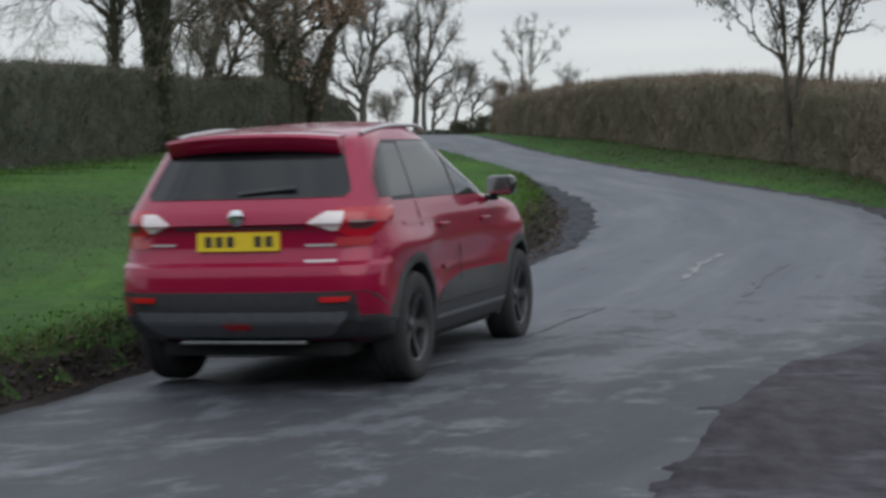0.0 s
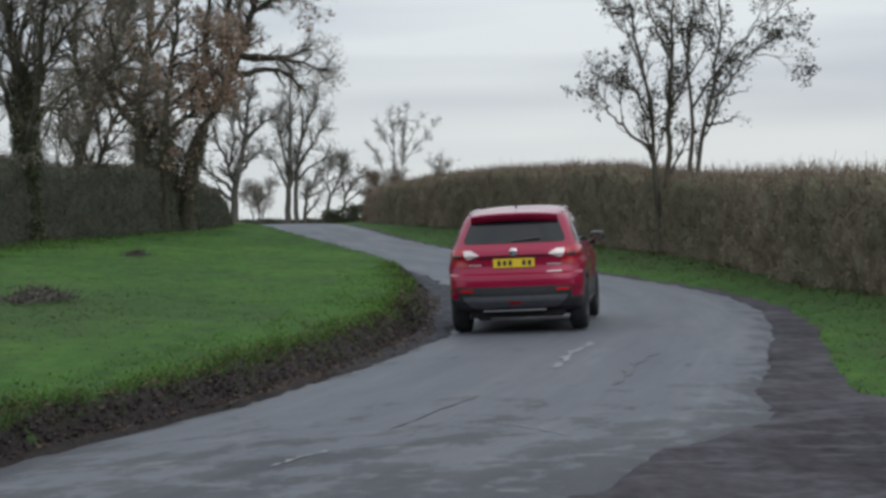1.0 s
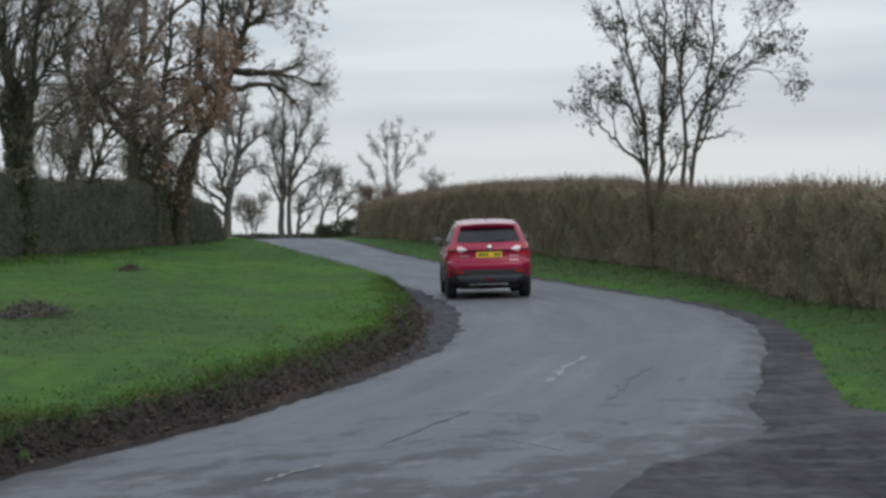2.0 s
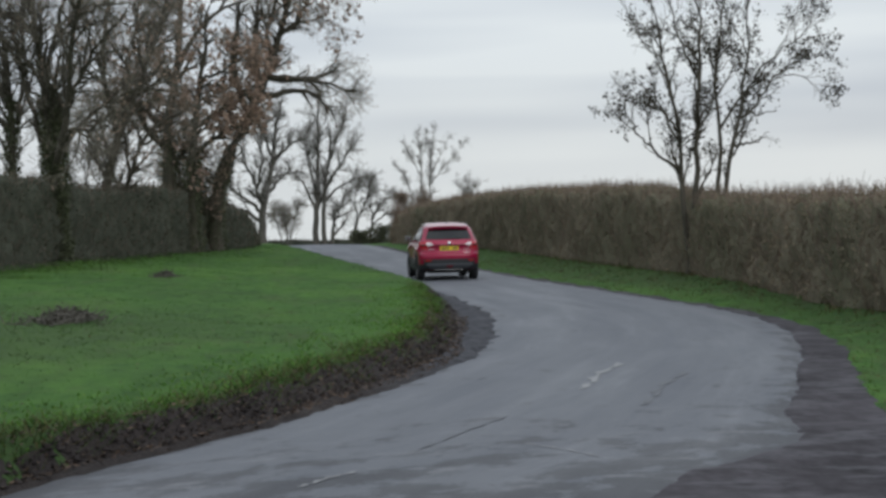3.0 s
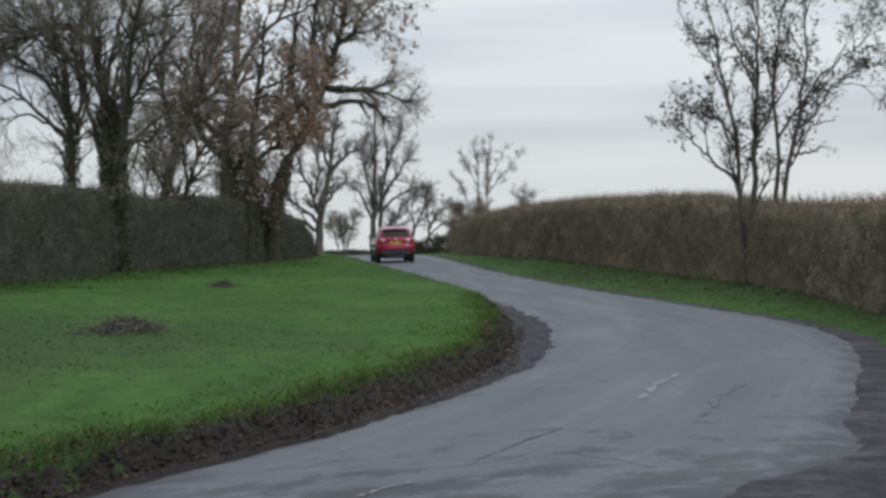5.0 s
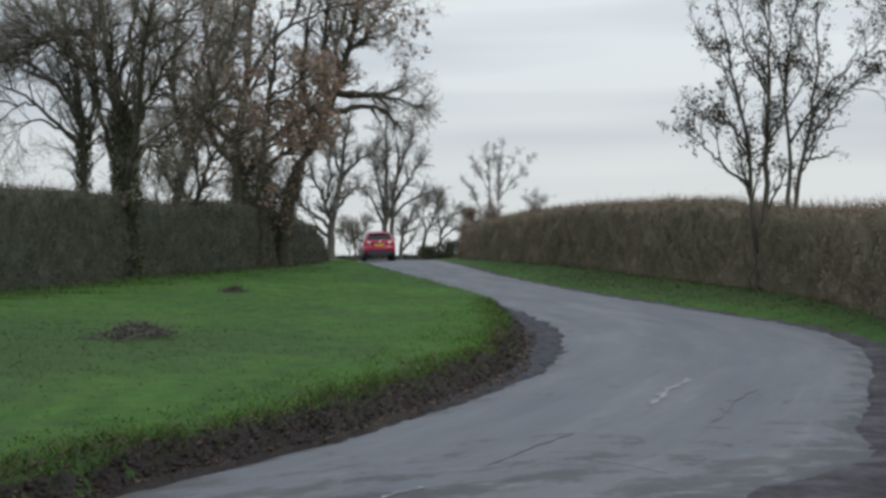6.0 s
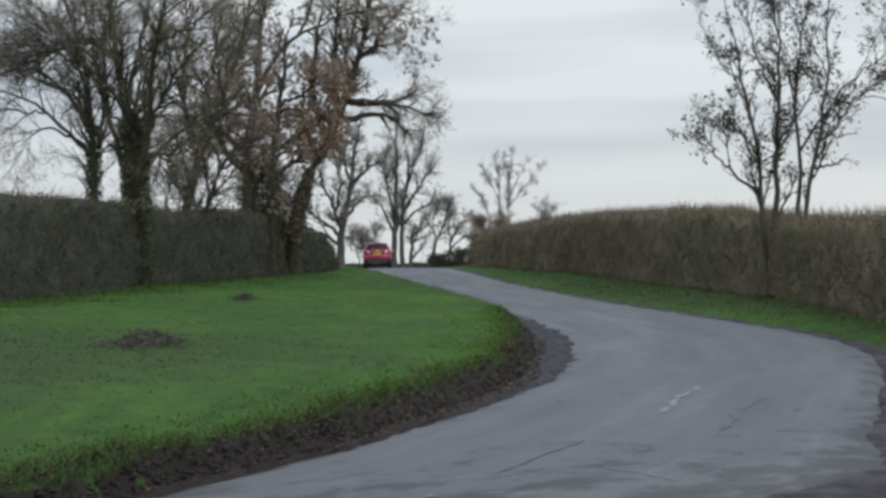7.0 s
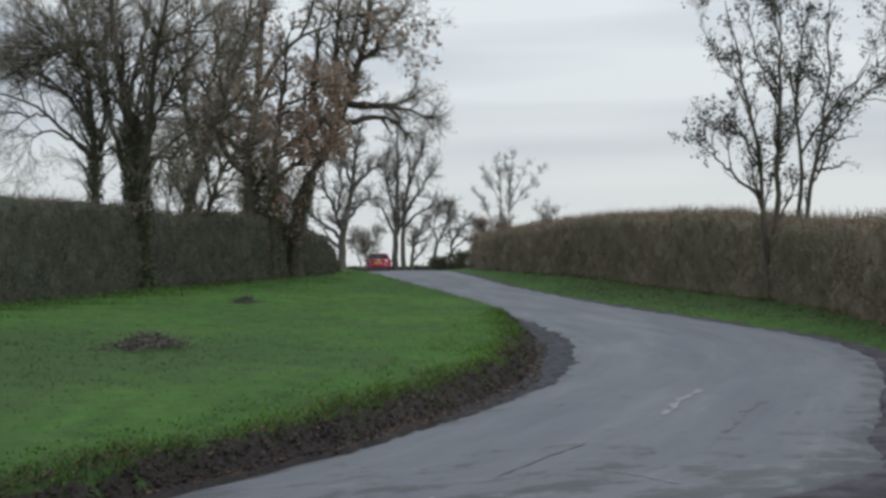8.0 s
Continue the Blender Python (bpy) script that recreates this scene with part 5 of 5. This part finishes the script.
def block(bm, x0, x1, y0, y1, z0, z1, bevel=0.01):
    vs = [bm.verts.new((x, y, z)) for x in (x0, x1) for y in (y0, y1) for z in (z0, z1)]
    fs = [bm.faces.new([vs[i] for i in q]) for q in ((0, 1, 3, 2), (4, 6, 7, 5), (0, 4, 5, 1), (2, 3, 7, 6), (0, 2, 6, 4), (1, 5, 7, 3))]
    if bevel:
        bmesh.ops.bevel(bm, geom=list({e for f in fs for e in f.edges}), offset=bevel, segments=2, profile=0.5, affect="EDGES")


def turned(bm, profile, seg, axis_y=0.0, centre=(0, 0)):
    """A ring or disc turned about the y axis: profile of (radius, y)."""
    rings = []
    for r, y in profile:
        rings.append([bm.verts.new((centre[0] + r * math.cos(a), y + axis_y, centre[1] + r * math.sin(a))) for a in (2 * math.pi * i / seg for i in range(seg))])
    for p, q in zip(rings, rings[1:]):
        for i in range(seg):
            bm.faces.new((p[i], p[(i + 1) % seg], q[(i + 1) % seg], q[i]))
    return rings


def build_car():
    car = tagged(new("car"), "red compact SUV with black lower cladding driving away", "car")
    # body shell: stacked plan outlines
    bm = bmesh.new()
    zs = list(np.linspace(SEC_Z[0], 0.74, 20)) + [0.752, 0.76, 0.768, 0.777] + list(np.linspace(0.80, 0.97, 8)) + [0.98, 0.986, 0.994, 1.0, 1.008, 1.02, 1.04] + list(np.linspace(1.06, 1.605, 28))
    na, rings = 26, []
    for z in zs:
        r, f, w = sec(z, SEC_REAR), sec(z, SEC_FRONT), sec(z, SEC_HALF)
        half = []
        for i in range(na):
            a = 0.5 * math.pi * i / (na - 1)
            half.append((r + 0.42 - 0.42 * math.cos(a) ** (2 / 3.0), w * math.sin(a) ** (2 / 3.0)))
        fl = min(0.95, 0.9 * (f - r - 0.42))
        xs = np.linspace(r + 0.42, f - fl, 20)[1:-1]
        half += [(float(x), w) for x in xs]
        for i in range(na):
            a = 0.5 * math.pi * i / (na - 1)
            half.append((f - fl + fl * math.sin(a) ** (2 / 2.6), w * math.cos(a) ** (2 / 2.6)))
        half = [(x, y * (w + swell(x, z)) / w) for x, y in half]
        loop = half + [(x, -y) for x, y in half[-2:0:-1]]
        rings.append([bm.verts.new((x, y, z)) for x, y in loop])
    k = len(rings[0])
    for p, q in zip(rings, rings[1:]):
        for i in range(k):
            bm.faces.new((p[i], p[(i + 1) % k], q[(i + 1) % k], q[i]))
    top = rings[-1]
    cx = sum(v.co.x for v in top) / k
    prev = top
    for s, dz in ((0.7, 0.008), (0.4, 0.012)):
        cur = [bm.verts.new((cx + (v.co.x - cx) * s, v.co.y * s, top[0].co.z + dz)) for v in top]
        for i in range(k):
            bm.faces.new((prev[i], prev[(i + 1) % k], cur[(i + 1) % k], cur[i]))
        prev = cur
    bm.faces.new(prev)
    bm.faces.new(rings[0])
    bmesh.ops.remove_doubles(bm, verts=bm.verts, dist=1e-5)
    bmesh.ops.recalc_face_normals(bm, faces=bm.faces)
    me = bpy.data.meshes.new("body")
    bm.to_mesh(me)
    bm.free()
    shell = new("body_shell", me)
    # wheel openings, cut through the shell
    cm = bpy.data.meshes.new("cutter")
    cb = bmesh.new()
    for wx in (0.0, 2.5):
        for s in (1, -1):
            y0, y1 = sorted((s * 0.55, s * 1.1))
            r0 = turned(cb, [(0.395, y0), (0.395, y1)], 40, 0.0, (wx, 0.335))
            cb.faces.new(r0[0])
            cb.faces.new(r0[1])
    bmesh.ops.recalc_face_normals(cb, faces=cb.faces)
    cb.to_mesh(cm)
    cb.free()
    cutter = new("cutter", cm)
    cut = shell.modifiers.new("arches", "BOOLEAN")
    cut.operation, cut.object, cut.solver = "DIFFERENCE", cutter, "EXACT"
    bpy.context.view_layer.update()
    done = bpy.data.meshes.new_from_object(shell.evaluated_get(bpy.context.evaluated_depsgraph_get()))
    done.name = "body"
    bpy.data.objects.remove(shell)
    bpy.data.objects.remove(cutter)
    done.materials.clear()
    done.materials.append(PAINT)
    done.materials.append(CLAD)
    done.shade_smooth()
    done.set_sharp_from_angle(angle=radians(30))
    body = new("body", done)
    body.parent = car
    for p in done.polygons:
        c = p.center
        near_arch = any(math.hypot(c.x - wx, c.z - 0.335) < 0.399 and abs(c.y) < 0.84 for wx in (0.0, 2.5))
        p.material_index = 1 if c.z < 0.30 or near_arch else 0

    # tail: window, lamps, plate, bumper
    window = rear_panel("rear_window", [(1.15, -0.62, 0.62), (1.18, -0.65, 0.65), (1.26, -0.625, 0.625), (1.45, -0.55, 0.55)], GLASS_DARK, body, 0.006, "dark tinted rear window")
    bm = bmesh.new()
    block(bm, 0, 0.018, -0.34, 0.02, 1.175, 1.195, 0.004)
    for v in bm.verts:
        v.co.x = rear_x(v.co.y, v.co.z) - 0.012 - (0.012 if v.co.x < 0.009 else 0)
        v.co.z += 0.05 * (0.02 - v.co.y) / 0.36 * 0.6
    part("wiper", bm, CLAD, window)
    # spoiler: a wedge over the window
    bm = bmesh.new()
    n = 21
    rows = []
    for j, (dx, z) in enumerate(((0.16, 1.554), (0.02, 1.55), (-0.12, 1.542), (-0.185, 1.532), (-0.20, 1.515), (-0.165, 1.445), (-0.145, 1.43), (-0.05, 1.435), (0.06, 1.43))):
        row = []
        for i in range(n):
            y = -0.555 + 1.11 * i / (n - 1)
            e = abs(y) / 0.555
            row.append(bm.verts.new((-0.40 + dx + 0.10 * e ** 3, y * (1.0 - 0.05 * (j < 2)), z - 0.03 * e ** 2.6)))
        rows.append(row)
    for p, q in zip(rows, rows[1:]):
        for i in range(n - 1):
            bm.faces.new((p[i], p[i + 1], q[i + 1], q[i]))
    for side in (0, n - 1):
        bm.faces.new([r[side] for r in rows])
    bm.faces.new(rows[0] + rows[-1][::-1])
    part("roof_spoiler", bm, PAINT, body)
    for left in (True, False):
        s = 1 if left else -1
        def rows_of(table):
            return [(z, s * a, s * c) for z, a, c in table]
        lamp = rear_panel("tail_lamp", rows_of([(0.915, 0.66, 0.76), (0.95, 0.60, 0.815), (1.01, 0.585, 0.845), (1.075, 0.575, 0.84), (1.09, 0.60, 0.82)]), LAMP_RED, body, 0.012, "red tail lamp wrapping the corner", 10)
        rear_panel("lamp_dark_core", rows_of([(0.962, 0.69, 0.765), (0.985, 0.665, 0.80), (1.015, 0.68, 0.80)]), SMOKED, lamp, 0.016, "smoked grey centre of the lamp", 5)
        rear_panel("reversing_lamp", rows_of([(0.955, 0.565, 0.60), (0.985, 0.49, 0.625), (1.0, 0.435, 0.635), (1.02, 0.46, 0.64), (1.062, 0.53, 0.645), (1.07, 0.545, 0.64)]), LAMP_CLEAR, lamp, 0.017, "clear white reversing lamp lens", 9)
        # pink panel below the lamp stands in for the sky's reflection
        rear_panel("lower_sky_glint", rows_of([(0.862, 0.60, 0.77), (0.89, 0.58, 0.79), (0.915, 0.60, 0.78)]), PINK_GLINT, lamp, 0.011, "pinkish panel below the lamp, a sky reflection put into its colour", 5)
        rear_panel("bumper_reflector", rows_of([(0.545, 0.53, 0.68), (0.575, 0.52, 0.70)]), REFLECTOR, body, 0.03, "red bumper reflector", 3)
        for z in ((0.865, 0.775) if not left else (0.875,)):
            rear_panel("tailgate_badge_strip", rows_of([(z, 0.42, 0.60), (z + 0.014, 0.41, 0.60)]), BADGE, body, 0.008, "pale metal badge strip", 3)

        # roof rail
        bm = bmesh.new()
        pts = [(-0.22, 0.60, 1.52), (-0.12, 0.60, 1.54), (0.35, 0.59, 1.575), (0.85, 0.585, 1.58), (1.05, 0.58, 1.565), (1.14, 0.57, 1.54)]
        line = resample([(x, s * y, z) for x, y, z in pts], 24)[None]
        v, f = tubes(line, np.full((1, 24), 0.013), 8)
        ob = mesh_object("roof_rail", v, f, SILVER, body, smooth=True)
        tagged(ob, "slim silver metal roof rail")
    rear_panel("tailgate_garnish", [(0.972, -0.40, 0.40), (0.982, -0.41, 0.41)], CLAD, body, 0.014, "", 3)
    plate = rear_panel("number_plate", [(0.845, -0.26, 0.26), (0.955, -0.26, 0.26)], PLATE, body, 0.022, "yellow rear number plate", 4)
    for i, y in enumerate((0.185, 0.115, 0.045, -0.06, -0.13, -0.2)):
        if i != 3:
            rear_panel("plate_bar", [(0.868, y - 0.022, y + 0.022), (0.932, y - 0.022, y + 0.022)], INK, plate, 0.0245, "", 3, 0.004)
    bm = bmesh.new()
    turned(bm, [(0.0005, 0.0), (0.05, 0.0), (0.055, 0.012), (0.04, 0.02), (0.0005, 0.02)], 6)
    bmesh.ops.rotate(bm, verts=bm.verts, matrix=Matrix.Rotation(radians(90), 3, "Z"))
    bmesh.ops.translate(bm, verts=bm.verts, vec=(rear_x(0, 1.04) - 0.004, 0, 1.04))
    part("badge", bm, CHROME, body, "plain chrome tailgate badge")
    bumper = rear_panel("rear_bumper", [(0.31, -0.66, 0.66), (0.35, -0.80, 0.80), (0.42, -0.865, 0.865), (0.50, -0.855, 0.855), (0.59, -0.815, 0.815), (0.605, -0.77, 0.77)], CLAD, body, 0.014, "black plastic lower bumper", 14, 0.05)
    skid = rear_panel("skid_plate", [(0.325, -0.50, 0.50), (0.35, -0.56, 0.56), (0.45, -0.66, 0.66), (0.485, -0.66, 0.66)], SKID, bumper, 0.034, "grey skid plate insert", 8)
    rear_panel("fog_lamp", [(0.375, -0.075, 0.075), (0.415, -0.085, 0.085)], REFLECTOR, skid, 0.042, "small red fog lamp", 4)
    bm = bmesh.new()
    block(bm, -0.68, -0.60, -0.38, 0.42, 0.285, 0.305, 0.005)
    part("valance_strip", bm, EXHAUST, bumper, "pale metal strip under the bumper")
    for left in (True, False):
        # glass house
        def w(name, rows, label=""):
            return side_panel(name, rows, GLASS_DARK, body, 0.005, left, label, 9)
        side_panel("window_surround", [(1.115, -0.47, 2.06), (1.15, -0.475, 1.99), (1.25, -0.42, 1.83), (1.36, -0.30, 1.62), (1.44, -0.17, 1.48), (1.485, -0.02, 1.39)], CLAD, body, 0.002, left, "black window surround and pillars", 16)
        w("quarter_window", [(1.14, -0.45, 0.10), (1.25, -0.40, 0.13), (1.36, -0.28, 0.16), (1.46, -0.12, 0.18)], "small dark quarter window")
        w("rear_side_window", [(1.12, 0.14, 0.98), (1.25, 0.16, 0.99), (1.44, 0.20, 1.0), (1.475, 0.24, 1.0)], "dark rear door window")
        w("front_side_window", [(1.11, 1.04, 2.02), (1.25, 1.05, 1.82), (1.40, 1.06, 1.54), (1.475, 1.07, 1.38)], "dark front door window")
        side_panel("sill_cladding", [(0.26, 0.38, 2.12), (0.36, 0.40, 2.10), (0.43, 0.46, 2.06)], CLAD, body, 0.016, left, "black sill cladding", 6)
        side_panel("door_cladding", [(0.435, 0.46, 2.07), (0.50, 0.52, 2.06), (0.56, 0.72, 2.05), (0.60, 1.10, 2.04)], CLAD, body, 0.010, left, "black wedge of lower door cladding", 7)
        side_panel("sill_step", [(0.335, 0.44, 2.08), (0.36, 0.44, 2.08)], SKID, body, 0.024, left, "grey strip along the sill", 3)
        side_panel("rear_corner_cladding", [(0.30, -0.60, -0.36), (0.36, -0.68, -0.38), (0.42, -0.70, -0.45), (0.46, -0.70, -0.58)], CLAD, body, 0.014, left, "black plastic bumper corner", 8)
        side_panel("door_strake", [(0.645, 0.62, 1.88), (0.675, 0.60, 1.90)], PAINT, body, 0.012, left, "", 4)
        side_panel("shoulder_crease", [(0.965, -0.2, 2.5), (0.985, -0.2, 2.5)], PAINT, body, 0.006, left, "", 4)
        s = 1 if left else -1
        for x in (0.50, 1.50):
            bm = bmesh.new()
            yy = side_y(x, 0.88)
            block(bm, x, x + 0.19, s * (yy + 0.012) - 0.012, s * (yy + 0.012) + 0.012, 0.925, 0.95, 0.008)
            part("door_handle", bm, PAINT, body)
        for x, z0, z1 in ((1.02, 0.46, 1.10), (0.14, 0.80, 1.10)):
            side_panel("door_gap", [(z0, x, x + 0.008), (z1, x, x + 0.008)], UNDER, body, 0.003, left, "", 3, 0.004)
        # arch lips
        for wx in (0.0, 2.5):
            bm = bmesh.new()
            prev = None
            for i in range(33):
                a = radians(-14 + 208 * i / 32)
                ring = []
                for rr, dy in ((0.39, -0.05), (0.392, 0.012), (0.43, 0.016), (0.455, 0.004), (0.458, -0.02)):
                    x, z = wx + rr * math.cos(a), 0.335 + rr * math.sin(a)
                    ring.append(bm.verts.new((x, s * (side_y(x, max(z, 0.26)) + dy), z)))
                if prev:
                    for q in range(4):
                        bm.faces.new((prev[q], prev[q + 1], ring[q + 1], ring[q]))
                prev = ring
            part("wheel_arch", bm, CLAD, body, "black plastic wheel arch trim")
        # door mirror
        bm = bmesh.new()
        block(bm, 1.70, 1.86, s * 0.93 - 0.10, s * 0.93 + 0.10, 1.085, 1.225, 0.045)
        block(bm, 1.76, 1.82, min(s * 0.80, s * 0.90), max(s * 0.80, s * 0.90), 1.05, 1.09, 0.01)
        mirror = part("door_mirror", bm, GLASS_DARK, body, "dark door mirror housing")
        bm = bmesh.new()
        block(bm, 1.693, 1.70, s * 0.93 - 0.085, s * 0.93 + 0.085, 1.10, 1.21, 0.0)
        part("mirror_glass", bm, CHROME, mirror, "mirror glass")
    bm = bmesh.new()
    block(bm, -0.56, 3.1, -0.60, 0.60, 0.20, 0.30, 0.03)
    block(bm, -0.10, 0.10, -0.66, 0.66, 0.20, 0.36, 0.03)
    block(bm, 0.6, 2.0, -0.76, 0.76, 0.20, 0.30, 0.02)
    part("underbody", bm, UNDER, car)
    bm = bmesh.new()
    block(bm, -0.55, -0.30, -0.10, 0.34, 0.19, 0.30, 0.03)
    part("exhaust_box", bm, EXHAUST, car, "steel exhaust silencer")
    bm = bmesh.new()
    v, f = tubes(resample([(-0.12, 0.0, 1.59), (-0.18, 0.0, 1.63), (-0.26, 0.0, 1.67)], 6)[None], np.linspace(0.012, 0.003, 6)[None], 6)
    tagged(mesh_object("aerial", v, f, CLAD, body), "short black roof aerial")
    # wheels
    wheels = []
    for wx in (0.0, 2.5):
        for s in (1, -1):
            wheel = new("wheel")
            wheel.parent = car
            bm = bmesh.new()
            turned(bm, [(0.215, -0.095), (0.235, -0.106), (0.30, -0.112), (0.322, -0.10), (0.336, -0.07), (0.336, -0.034), (0.328, -0.032), (0.328, -0.024), (0.336, -0.022), (0.336, 0.022), (0.328, 0.024), (0.328, 0.032), (0.336, 0.034), (0.336, 0.07), (0.322, 0.10), (0.30, 0.112), (0.235, 0.106), (0.215, 0.095)], 40)
            part("tyre", bm, TYRE, wheel)
            bm = bmesh.new()
            turned(bm, [(0.216, s * 0.095), (0.205, s * 0.085), (0.195, s * 0.02), (0.19, s * -0.09), (0.05, s * -0.09)], 40)
            turned(bm, [(0.0005, s * 0.075), (0.045, s * 0.075), (0.055, s * 0.055), (0.055, s * -0.02)], 20)
            for i in range(5):
                for off in (-0.16, 0.16):
                    a = 2 * math.pi * i / 5 + off
                    m = Matrix.Rotation(-a, 4, "Y")
                    a2 = -off * 0.55
                    vs = []
                    for rr, hw, y1 in ((0.04, 0.022, 0.065), (0.12, 0.016, 0.07), (0.206, 0.02, 0.088)):
                        for zz in (-hw, hw):
                            for yy in (y1, y1 - 0.03):
                                vs.append(bm.verts.new(m @ Vector((rr, s * yy, zz + rr * a2 * 0.8))))
                    for q in range(2):
                        o = 4 * q
                        for face in ((0, 2, 6, 4), (1, 5, 7, 3), (0, 4, 5, 1), (2, 3, 7, 6)):
                            bm.faces.new([vs[o + j] for j in face])
            part("rim", bm, ALLOY, wheel, "dark five-spoke alloy rim")
            wheels.append((wheel, wx, s * 0.76))
    return car, wheels


car, car_wheels = build_car()

# time, rear axle's place on the lane, heading, climb
DRIVE = [
    (0.0, -1.125, 12.0, 73.7, -0.7), (0.5, 0.95, 18.5, 76.2, -0.1), (1.0, 2.39, 24.9, 79.3, 0.3), (1.5, 3.08, 32.2, 84.5, 0.5), (2.0, 3.25, 39.6, 89.0, 0.5),
    (2.5, 2.96, 47.08, 92.0, 0.6), (3.0, 2.35, 54.9, 94.0, 0.8), (3.5, 1.48, 62.89, 95.2, 0.9), (4.0, 0.62, 70.9, 96.0, 1.1), (4.5, -0.30, 78.95, 96.0, 1.1),
    (5.25, -1.65, 91.2, 96.0, 0.7), (6.0, -2.87, 103.5, 95.0, 0.4), (6.5, -3.55, 111.2, 93.5, -0.2), (7.0, -4.0, 118.8, 92.5, -1.5), (7.5, -4.3, 126.2, 91.5, -2.6), (8.0, -4.5, 133.5, 91.0, -3.0),
]


def drive_at(t):
    ts = [r[0] for r in DRIVE]
    return [float(np.interp(t, ts, [r[i] for r in DRIVE])) for i in range(1, 5)]


def motions():
    def stand(t, x, y, yaw, climb):
        z = float(road_height(np.array(x), np.array(y))) + 0.004
        lean = float(np.interp(t, [0, 0.5, 1.0, 2.0, 2.5], [-0.9, -1.2, -1.5, -0.8, -0.3]))
        return (t, pose(x, y, z, lean, -climb, yaw))
    walk(car, [stand(*r) for r in DRIVE])
    # the wheels roll with the distance driven
    turn, rolls, last = 0.0, [], None
    for i in range(8 * FPS + 1):
        t = i / FPS
        x, y, _, _ = drive_at(t)
        if last:
            turn += min(math.degrees(math.hypot(x - last[0], y - last[1]) / 0.336), 85.0)
        last = (x, y)
        rolls.append((t, turn))
    for wheel, wx, wy in car_wheels:
        walk(wheel, [(t, pose(wx, wy, 0.336, 0, a, 0)) for t, a in rolls])


motions()
